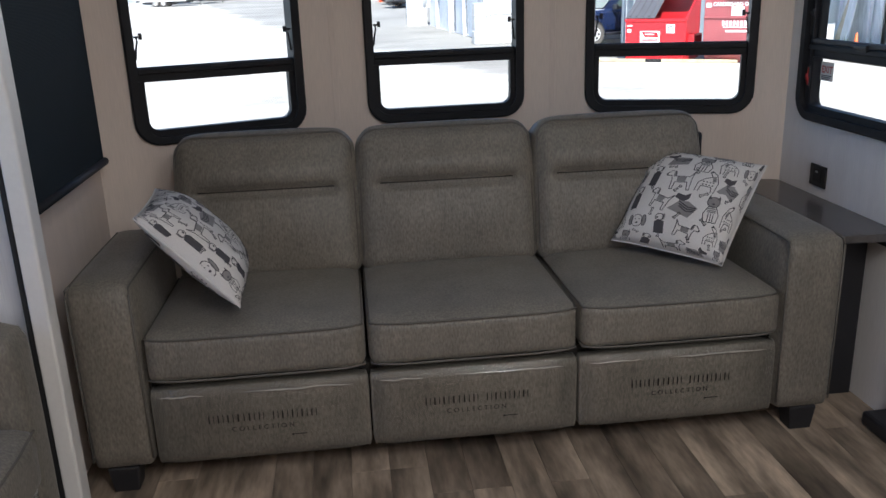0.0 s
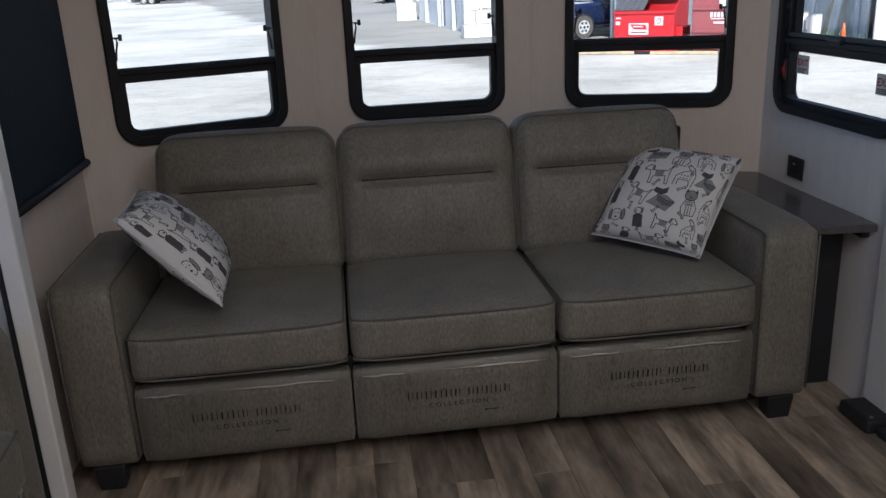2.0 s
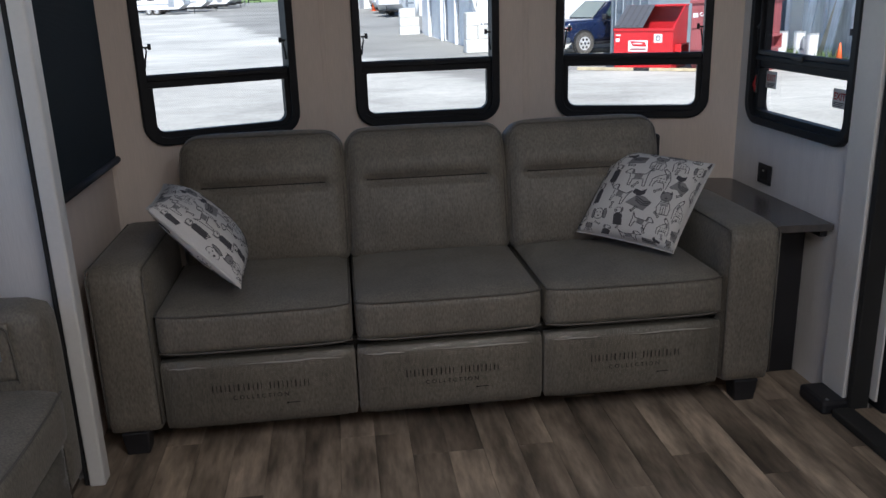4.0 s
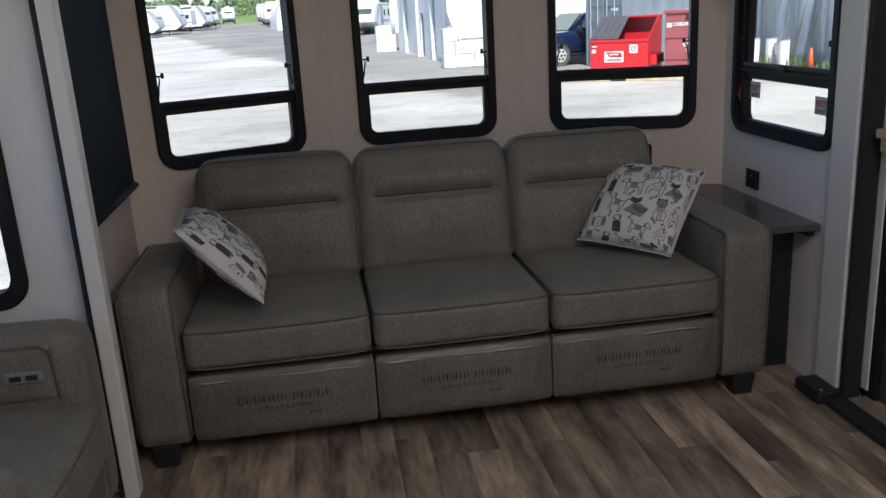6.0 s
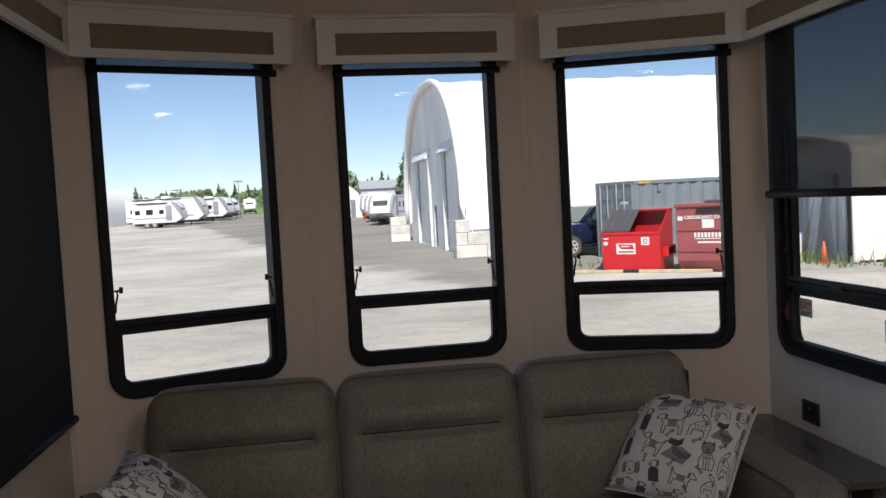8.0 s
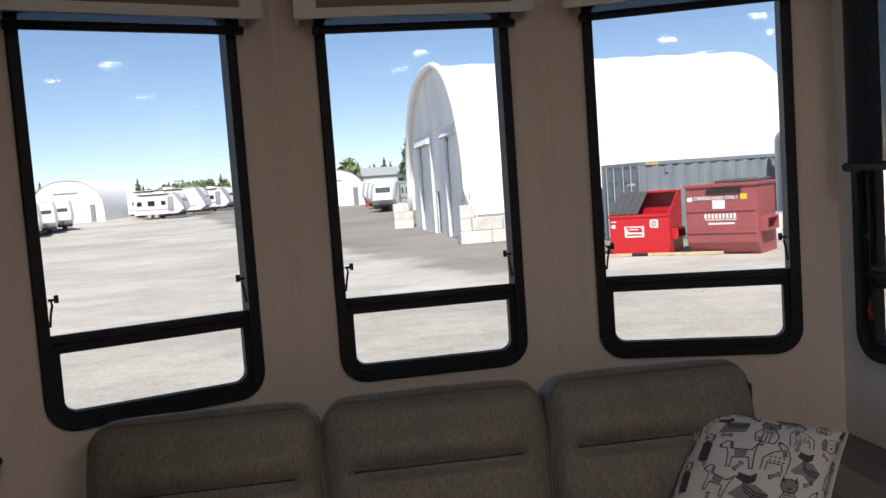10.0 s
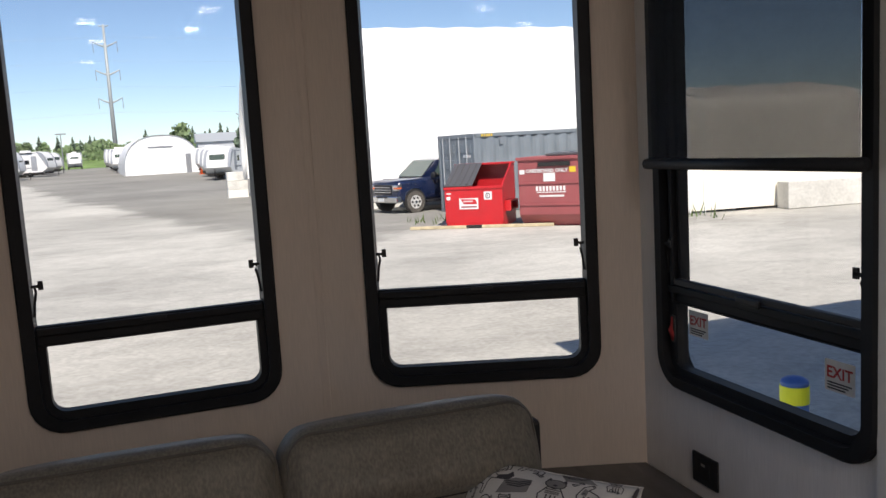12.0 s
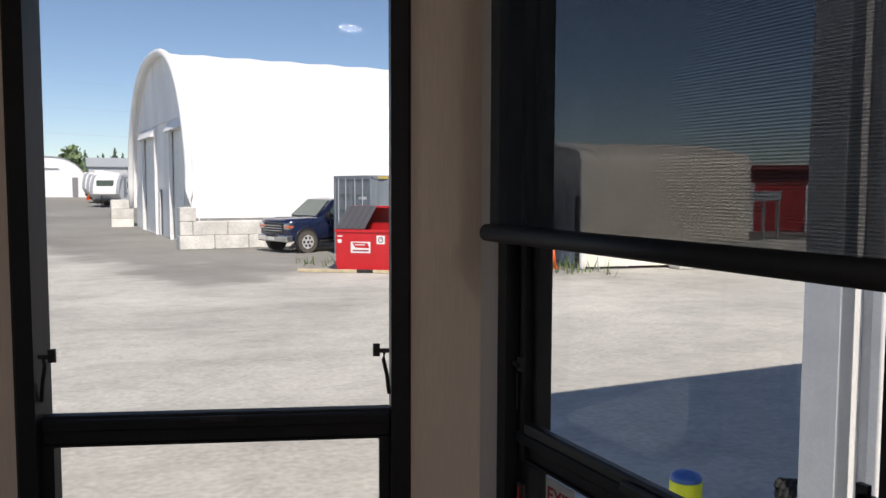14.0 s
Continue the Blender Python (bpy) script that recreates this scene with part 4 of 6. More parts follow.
M["ground"] = gravel_ground()
M["grass"] = material("rough_grass", (0.16, 0.25, 0.07), rough=0.95, var=0.35, scale=0.12, fine=2.0, fine_var=0.3)
M["weeds"] = material("green_weeds", (0.12, 0.17, 0.06), rough=0.9, var=0.3, per_object=0.2)
# both foliage greens are lighter and duller, with distance haze in the colour
M["leaf"] = material("hazed_tree_foliage", (0.17, 0.235, 0.115), rough=0.9, var=0.4, scale=1.0, fine=8, fine_var=0.3, per_object=0.3)
M["conifer"] = material("hazed_conifer_foliage", (0.11, 0.155, 0.105), rough=0.9, var=0.4, scale=1.0, fine=8, fine_var=0.3, per_object=0.25)
M["bark"] = material("grey_bark", (0.12, 0.10, 0.08), rough=0.95)
M["tarp"] = material("white_tarpaulin", (0.84, 0.84, 0.83), rough=0.5, var=0.04, scale=0.7, fine=14, fine_var=0.03, bump=0.1)
M["tarp_cream"] = material("cream_tarpaulin", (0.86, 0.81, 0.70), rough=0.5, var=0.06, scale=0.7, fine=14, fine_var=0.05, bump=0.15)
M["tarp_end"] = material("white_end_fabric", (0.80, 0.80, 0.80), rough=0.55, var=0.10, scale=0.8, fine=8, fine_var=0.04, bump=0.15, stretch=(1, 1, 0.3))
M["rollup"] = material("white_steel_door", (0.78, 0.80, 0.80), rough=0.45)
M["grey_door"] = material("grey_steel_door", (0.22, 0.23, 0.25), rough=0.5)
M["concrete"] = material("concrete_block", (0.66, 0.645, 0.60), rough=0.9, var=0.16, scale=1.5, fine=14, fine_var=0.12, bump=0.2, per_object=0.12)
M["red"] = material("red_paint", (0.55, 0.016, 0.022), rough=0.4, var=0.10, scale=2.5, fine=20, fine_var=0.05)
M["maroon"] = material("maroon_paint", (0.33, 0.085, 0.088), rough=0.5, var=0.12, scale=2.5, fine=20, fine_var=0.06)
M["lid"] = material("grey_plastic_lid", (0.085, 0.085, 0.092), rough=0.5, var=0.12)
M["dark"] = material("dark_interior", (0.02, 0.02, 0.02), rough=0.95)
M["steel_grey"] = material("grey_container_paint", (0.20, 0.235, 0.265), rough=0.5, var=0.12, scale=1.5, fine=18, fine_var=0.06)
M["white_paint"] = material("white_paint", (0.78, 0.78, 0.77), rough=0.4, var=0.05)
M["yellow"] = material("yellow_marking", (0.75, 0.52, 0.03), rough=0.5)
M["car_blue"] = material("navy_car_paint", (0.008, 0.016, 0.050), rough=0.22, var=0.1, bump=0.0, coat=0.5)
M["chrome"] = material("chrome", (0.65, 0.65, 0.66), rough=0.18, metal=1.0, bump=0)
M["alloy"] = material("silver_alloy", (0.55, 0.55, 0.54), rough=0.35, bump=0)
M["tyre"] = material("tyre", (0.09, 0.082, 0.072), rough=0.9)
M["car_glass"] = material("dark_car_glass", (0.07, 0.10, 0.09), rough=0.08, bump=0)
M["dark_pane"] = material("tinted_trailer_window", (0.02, 0.022, 0.025), rough=0.15, bump=0)
M["pylon_steel"] = material("dull_pylon_steel", (0.34, 0.37, 0.38), rough=0.55, metal=0.2)
M["trailer_grey"] = material("grey_trailer_cap", (0.30, 0.32, 0.35), rough=0.4)
M["galv"] = material("galvanised_steel", (0.50, 0.53, 0.55), rough=0.5, metal=0.3)
M["timber"] = material("weathered_timber", (0.55, 0.46, 0.30), rough=0.8, var=0.2)
M["bollard_blue"] = material("blue_bollard_sleeve", (0.05, 0.14, 0.42), rough=0.45)
M["bollard_yellow"] = material("fluorescent_yellow_band", (0.80, 0.85, 0.03), rough=0.5)
M["orange"] = material("orange_cone_plastic", (0.75, 0.13, 0.03), rough=0.5)
# opaque sheeting, base lightened to stand for light coming through from behind
M["plastic_sheet"] = material("lightened_poly_sheeting", (0.80, 0.83, 0.81), rough=0.35, var=0.25, scale=1.2, fine=6, fine_var=0.2, stretch=(1, 1, 0.3))
M["red_wall"] = material("dark_red_siding", (0.22, 0.03, 0.03), rough=0.6)
M["siding"] = material("pale_grey_siding", (0.52, 0.54, 0.57), rough=0.5, var=0.06)


# ---- ground ----
def rise(y):
    t = max(0.0, min(1.0, (y - 40) / 110))
    return GROUND + 2.0 * t * t * (3 - 2 * t)


def make_ground():
    bm = bmesh.new()
    ys = [-600, -100, 0, 20, 40] + [40 + 5.5 * k for k in range(1, 21)] + [200, 400, 2500]
    rows = [[bm.verts.new((x, y, rise(y))) for x in (-2500, -300, -60, 0, 60, 300, 2500)] for y in ys]
    for a, b in zip(rows, rows[1:]):
        for k in range(6):
            bm.faces.new((a[k], a[k + 1], b[k + 1], b[k]))
    g = tagged(part("ground", bm, M["ground"], smooth=True), "pale dusty gravel yard with faint wheel tracks", "ground", kind="structure")
    return g


make_ground()


# ---- fabric storage tents ----
def arch(width, height, leg, n=28, fat=0.82):
    """Points (y, z) of a tent's section from one foot over the ridge to the other."""
    pts = []
    for k in range(n + 1):
        a = math.pi * k / n
        c, s = math.cos(a), math.sin(a)
        pts.append((width / 2 - width / 2 * math.copysign(abs(c) ** fat, c), leg + (height - leg) * s ** 0.88))
    return pts


def gable(width, height, leg):
    """Points (y, z) of a squarer tent: soft eaves and a low ridge."""
    e = 0.25
    half = [(0.0, leg - e), (0.03, leg - 0.08), (0.14, leg + 0.05), (0.40, leg + 0.14), (width / 2 - 0.5, height - 0.03), (width / 2, height)]
    return half + [(width - y, z) for y, z in half[-2::-1]]


def tent_cover(length, width, height, leg, ribs=9, foot=None, sec=None):
    bm = bmesh.new()
    sec = sec or arch(width, height, leg)
    if foot is not None:
        sec = [(0.0, foot)] + sec + [(width, foot)]
    rows = []
    for j in range(ribs * 2 + 1):
        x = length * j / (ribs * 2)
        sag = 0.0 if j % 2 == 0 else 0.06
        rows.append([bm.verts.new((x, width / 2 + (y - width / 2) * (1 - sag / width), z - (sag if z > leg else 0))) for y, z in sec])
    for a, b in zip(rows, rows[1:]):
        for k in range(len(sec) - 1):
            bm.faces.new((a[k], a[k + 1], b[k + 1], b[k]))
    return bm, sec


def flat_end(sec, x, width, low, holes=()):
    """End wall in the y-z plane at x, with rectangular openings (y0, y1, z0, z1)."""
    loop = [(0.0, low)] + list(sec) + [(width, low)]
    seen, pts = set(), []
    for y, z in loop:
        if (round(y, 3), round(z, 3)) not in seen:
            seen.add((round(y, 3), round(z, 3)))
            pts.append((y, z))
    bm = sheet(pts, 0, 0.05, [[(a, c), (b, c), (b, d), (a, d)] for a, b, c, d in holes])
    for v in bm.verts:
        v.co = Vector((x + v.co.y, v.co.x, v.co.z))
    return bm


def make_big_tent():
    W, H, L = 17.4, 8.4, 15.6
    t = thing("storage_tent", pose(5.70, 34.56, GROUND, 0, 0, 2.37), "large white arched fabric storage tent on concrete blocks", "tent")
    bm, sec = tent_cover(L, W, H, 1.15, 8)
    part("cover", bm, M["tarp"], t, smooth=True)
    doors = [(2.3, 5.7, 0.05, 4.75), (9.9, 14.1, 0.05, 4.75), (8.3, 9.2, 0.05, 2.2)]
    part("front_wall", flat_end(sec, 0.35, W, 0.02, doors), M["tarp_end"], t, "white end fabric")
    part("rear_wall", flat_end(sec, L - 0.1, W, 0.02), M["tarp_end"], t)
    part("arch_rim", tube([(0.05, y, z) for y, z in sec], 0.16, 8), M["tarp"], t, smooth=True)
    part("band", box(0.27, 0.34, 1.5, W - 1.5, 5.25, 5.33), M["tarp_end"], t)
    for k, (a, b, c, d) in enumerate(doors[:2]):
        door = part("rollup_door", box(0.455, 0.50, a - 0.1, b + 0.1, 0.0, d + 0.1), M["rollup"], t, "white ribbed roll-up door")
        for j in range(30):
            part("slat", box(0.425, 0.454, a + 0.02, b - 0.02, 0.05 + 0.15 * j, 0.17 + 0.15 * j), M["rollup"], door)
        for y in (a - 0.16, b - 0.02):
            part("door_jamb", box(0.22, 0.348, y, y + 0.18, 0.0, d + 0.1), M["white_paint"], t)
        bm = bmesh.new()
        vs = [bm.verts.new(v) for v in ((0.33, a - 0.25, d + 0.55), (0.33, b + 0.25, d + 0.55), (0.02, b + 0.15, d - 0.02), (0.02, a - 0.15, d - 0.02), (0.33, a - 0.25, d - 0.05), (0.33, b + 0.25, d - 0.05))]
        for f in ((0, 1, 2, 3), (0, 3, 4), (1, 5, 2)):
            bm.faces.new([vs[i] for i in f])
        part("door_hood", bm, M["tarp_end"], t, "fabric door hood")
    part("side_door", box(0.42, 0.47, 8.3, 9.2, 0.0, 2.2), M["grey_door"], t, "grey steel side door")
    return t


make_big_tent()


BLOCK_H = 0.53


def make_block(x, y, z, rz, length=1.3, h=BLOCK_H):
    b = thing("concrete_block", pose(x, y, z, 0, 0, rz), "pale cast concrete barrier block", "concrete block", "concrete barrier blocks")
    bm = box(0.010, length - 0.010, 0, 0.6, 0.005, h - 0.005, 0.02, 1)
    part("block", bm, M["concrete"], b)
    part("lifting_loop", tube([(length / 2 - 0.08, 0.3, h - 0.01), (length / 2 - 0.05, 0.3, h + 0.05), (length / 2 + 0.05, 0.3, h + 0.05), (length / 2 + 0.08, 0.3, h - 0.01)], 0.012, 5), M["galv"], b)
    return b


tm = pose(5.52, 34.56, GROUND, 0, 0, 2.37)
for j in range(9):
    for k in range(2):
        p = tm @ Vector((-0.30 + 1.3 * j + 0.5 * k, -0.62, BLOCK_H * k))
        make_block(p.x, p.y, p.z, 2.37)
for k in (1, 2):
    p = tm @ Vector((-0.28, -0.62, BLOCK_H * k))
    make_block(p.x, p.y, p.z, 2.37, 0.48 if k == 1 else 0.62)
for k in range(3):
    p = tm @ Vector((-0.85, 17.3, BLOCK_H * k))
    make_block(p.x, p.y, p.z, 2.37, 1.2)


def make_green_tent():
    """Smaller open-ended tent with poly-sheeted end, used as a store."""
    W, H, L = 6.6, 3.85, 5.6
    t = thing("storage_tent", pose(14.87, 21.88, GROUND, 0, 0, -9), "small white fabric tent with a sheeted open end", "tent")
    bm, sec = tent_cover(L, W, H, 2.4, 4, foot=0.08, sec=gable(W, H, 3.3))
    part("cover", bm, M["tarp_cream"], t, smooth=True)
    part("arch_rim", tube([(0.0, 0.0, 0.02)] + [(0.0, y, z) for y, z in sec] + [(0.0, W, 0.02)], 0.09, 8), M["white_paint"], t, smooth=True)
    part("end_wall", flat_end(sec[1:-1], 0.5, W, 0.02, [(0.9, 1.7, 0.03, 2.1)]), M["plastic_sheet"], t, "poly-sheeted end wall, paled for light through it")
    part("rear_wall", flat_end(sec[1:-1], L - 0.1, W, 0.02), M["tarp_end"], t)
    part("cross_bar", box(0.36, 0.45, 0.05, W - 0.05, 2.62, 2.74), M["white_paint"], t)
    for y in (0.62, 2.25, 4.4, 5.9):
        part("upright", box(0.36, 0.45, y - 0.05, y + 0.05, 0.0, 2.62), M["white_paint"], t)
    part("inner_sheet", box(1.6, 1.65, 0.3, W - 0.3, 0.0, 2.3), M["plastic_sheet"], t)
    for j, (y, w, lean) in enumerate(((3.0, 0.5, 9), (3.5, 0.4, 14), (4.9, 0.6, 7))):
        part("leaning_panel", box(0.0, 0.04, -w / 2, w / 2, 0.0, 2.1), M["plastic_sheet"] if j != 1 else M["timber"], t, m=pose(-0.05, y, 0.0, 0, lean, 0))
    return t


make_green_tent()
for j in range(5):
    make_block(17.5 + 2.37 * j, 20.78 - 0.375 * j, GROUND, -9, 2.4, 0.80)
rnd = random.Random(21)
for j in range(7):
    b = thing("white_bucket", pose(14.1 + rnd.uniform(-0.3, 0.3), 23.3 + 0.35 * j, GROUND), "stacked white plastic pail beside the tent", "bucket", "pails beside the tent")
    hgt = rnd.choice((0.4, 0.75, 0.9))
    part("pail", cylinder(0.15, 0, 0, 0, hgt, 12, 0.17), M["white_paint"], b)
    part("rim", cylinder(0.18, 0, 0, hgt - 0.04, hgt, 12), M["galv"], b)


def make_cone(x, y, z=GROUND, s=1.0):
    c = thing("traffic_cone", pose(x, y, z) @ Matrix.Scale(s, 4), "orange traffic cone on the gravel", "traffic cone")
    part("base", box(-0.2, 0.2, -0.2, 0.2, 0, 0.04, 0.01), M["orange"], c)
    part("cone", cylinder(0.15, 0, 0, 0.04, 0.9, 16, 0.03), M["orange"], c, smooth=True)
    part("band", cylinder(0.098, 0, 0, 0.42, 0.58, 16, 0.078), M["orange"], c)
    return c


make_cone(14.35, 22.6, GROUND, 0.72)


def make_weeds(x, y, n, spread, h, seed):
    rnd = random.Random(seed)
    bm = bmesh.new()
    for _ in range(n):
        px, py, a, hh = x + rnd.gauss(0, spread[0]), y + rnd.gauss(0, spread[1]), rnd.uniform(0, 6.3), h * rnd.uniform(0.4, 1.2)
        dx, dy = 0.03 * math.cos(a), 0.03 * math.sin(a)
        tip = (px + rnd.uniform(-0.15, 0.15), py + rnd.uniform(-0.15, 0.15), rise(py) + hh)
        bm.faces.new([bm.verts.new((px - dx, py - dy, rise(py))), bm.verts.new((px + dx, py + dy, rise(py))), bm.verts.new(tip)])
    w = part("weeds", bm, M["weeds"])
    return tagged(w, "green weeds growing along the tent edge", "weeds", kind="stuff")


make_weeds(14.3, 25.0, 520, (0.35, 1.7), 0.40, 3)
make_weeds(21.0, 21.9, 120, (2.5, 0.12), 0.18, 4)
make_weeds(8.4, 26.6, 30, (0.5, 0.4), 0.25, 5)


# ---- dumpsters ----
def dumpster_side(d, h_front, h_back):
    return [(0.0, 0.14), (0.10, 0.0), (d, 0.0), (d, h_back), (d - 0.35, h_back), (0.0, h_front)]


def make_red_dumpster():
    W, D, HF, HB = 1.76, 1.55, 1.17, 1.78
    d = thing("dumpster", pose(8.27, 24.46, GROUND, 0, 0, -37), "bright red slant-top dumpster, one lid half open", "dumpster")
    for x in (0.0, W - 0.04):
        bm = bmesh.new()
        rows = [[bm.verts.new((xx, y, z)) for y, z in dumpster_side(D, HF, HB)] for xx in (x, x + 0.04)]
        bm.faces.new(rows[0]), bm.faces.new(rows[1])
        n = len(rows[0])
        for k in range(n):
            bm.faces.new((rows[0][k], rows[0][(k + 1) % n], rows[1][(k + 1) % n], rows[1][k]))
        part("side_panel", bm, M["red"], d)
    part("front_panel", box(0.04, W - 0.04, 0.0, 0.04, 0.0, HF, 0.004), M["red"], d)
    part("rear_panel", box(0.04, W - 0.04, D - 0.04, D, 0.0, HB, 0.004), M["red"], d)
    part("bottom", box(0.04, W - 0.04, 0.04, D - 0.04, 0.10, 0.14), M["dark"], d)
    part("front_rim", box(-0.03, W + 0.03, -0.03, 0.06, HF - 0.07, HF + 0.01, 0.01), M["red"], d)
    part("rear_rim", box(-0.03, W + 0.03, D - 0.36, D, HB - 0.02, HB + 0.04, 0.01), M["red"], d)
    slope = math.degrees(math.atan2(HB - HF, D - 0.35))
    ln = math.hypot(HB - HF, D - 0.35)
    lid = part("lid", box(0, W / 2 - 0.02, 0, ln, 0.0, 0.03, 0.005), M["lid"], d, "closed grey ribbed plastic lid", m=pose(0.0, -0.02, HF + 0.02, slope))
    for j in range(4):
        part("rib", box(0.08 + 0.19 * j, 0.15 + 0.19 * j, 0.05, ln - 0.05, 0.03, 0.06, 0.008), M["lid"], lid)
    part("open_lid", box(W / 2 + 0.02, W, D, D + 0.04, HB - 0.9, HB + 0.04, 0.006), M["lid"], d)
    part("fork_pocket", ring([(0.25, 0.42), (1.15, 0.42), (1.15, 0.72), (0.25, 0.72)], [(0.29, 0.46), (1.11, 0.46), (1.11, 0.68), (0.29, 0.68)], 0, 0.18), M["red"], d, m=pose(W + 0.18, 0, 0, 0, 0, 90))
    sign = part("sign_plate", box(0.44, 1.02, -0.008, 0.0, 0.52, 0.84), M["white_paint"], d, "white sign plate with a red swoosh")
    bm = bmesh.new()
    bm.faces.new([bm.verts.new(v) for v in ((0.48, -0.010, 0.82), (0.94, -0.010, 0.80), (0.99, -0.010, 0.66), (0.58, -0.010, 0.67))])
    part("emblem", bm, M["red"], sign)
    part("stripe", box(0.58, 0.86, -0.013, -0.0102, 0.735, 0.765), M["white_paint"], sign)
    part("number_bar", box(0.50, 0.97, -0.011, -0.0085, 0.565, 0.61), M["maroon"], sign)
    s2 = part("notice", box(1.20, 1.44, -0.008, 0.0, 0.78, 1.02), M["white_paint"], d, "white square notice")
    part("symbol", ring(rounded(1.25, 1.39, 0.82, 0.98, 0.06), rounded(1.275, 1.365, 0.845, 0.955, 0.04), -0.011, -0.0085), M["ink"], s2)
    part("symbol_letter", text_mesh("P", 0.10), M["ink"], s2, m=pose(1.32, -0.0095, 0.90))
    part("small_sticker", box(0.05, 0.17, -0.006, 0.0, 0.80, 0.90), M["white_paint"], d)
    part("small_sticker", box(0.05, 0.20, -0.006, 0.0, 0.97, 1.01), M["sign_paper"], d)
    return d


def make_maroon_dumpster():
    W, D, H = 1.95, 1.6, 1.92
    d = thing("dumpster", pose(9.92, 22.78, GROUND, 0, 0, -46), "faded maroon cardboard dumpster with a white emblem", "dumpster")
    bm = bmesh.new()
    sec = [(0.28, 0.0), (D, 0.0), (D, H), (0.0, H), (0.0, 0.34)]
    rows = [[bm.verts.new((x, y, z)) for y, z in sec] for x in (0.0, W)]
    bm.faces.new(rows[0]), bm.faces.new(rows[1])
    for k in range(5):
        bm.faces.new((rows[0][k], rows[0][(k + 1) % 5], rows[1][(k + 1) % 5], rows[1][k]))
    bmesh.ops.bevel(bm, geom=bm.edges[:], offset=0.015, segments=1, affect='EDGES')
    part("body", bm, M["maroon"], d)
    part("top_rim", box(-0.04, W + 0.04, -0.05, D + 0.04, H - 0.06, H + 0.03, 0.015), M["maroon"], d)
    part("lid", box(0.75, W - 0.05, 0.25, D - 0.1, H + 0.03, H + 0.10, 0.02), M["lid"], d, "black plastic lid", m=pose(0, 0, 0, 1))
    part("slot", box(0.62, 1.55, -0.056, -0.02, H - 0.24, H - 0.12), M["dark"], d)
    for z in (0.62, 1.22):
        part("stiffener", box(0.02, W - 0.02, -0.03, 0.0, z - 0.03, z + 0.03, 0.006), M["maroon"], d)
    part("fork_pocket", ring([(0.2, 0.62), (1.2, 0.62), (1.2, 1.0), (0.2, 1.0)], [(0.25, 0.67), (1.15, 0.67), (1.15, 0.95), (0.25, 0.95)], 0, 0.2), M["maroon"], d, m=pose(W + 0.2, 0, 0, 0, 0, 90))
    part("lettering", text_mesh("CARDBOARD ONLY", 0.135, 0.004), M["white_paint"], d, "white letters", m=pose(0.86, -0.024, H - 0.36))
    e = part("notice", box(0.76, 1.10, -0.012, 0.0, 1.26, 1.50), M["white_paint"], d, "white square notice")
    part("symbol", box(0.90, 0.96, -0.0155, -0.0125, 1.34, 1.42), M["sign_paper"], e)
    for k in range(9):
        part("emblem_bar", box(0.52 + 0.10 * k, 0.585 + 0.10 * k, -0.006, 0.0, 1.00, 1.13), M["white_paint"], d)
    part("emblem_bar", box(0.54, 1.40, -0.006, 0.0, 0.95, 0.975), M["white_paint"], d)
    part("number_bar", box(0.62, 1.34, -0.006, 0.0, 0.83, 0.885), M["sign_paper"], d)
    part("yellow_sticker", box(1.52, 1.70, -0.006, 0.0, H - 0.42, H - 0.27), M["yellow"], d)
    part("white_sticker", box(0.05, 0.20, -0.006, 0.0, H - 0.44, H - 0.32), M["white_paint"], d)
    return d


make_red_dumpster()
make_maroon_dumpster()
pl = thing("timber_beam", pose(7.2, 24.62, GROUND, 0, 0, math.degrees(math.atan2(-2.4, 3.5))), "long pale timber beam lying before the dumpsters", "beam")
part("beam", box(0, 4.25, -0.05, 0.05, 0.006, 0.09, 0.01), M["timber"], pl)
part("strap", box(1.72, 2.18, -0.056, 0.056, 0.006, 0.096, 0.004), M["rubber"], pl, "black wrap")


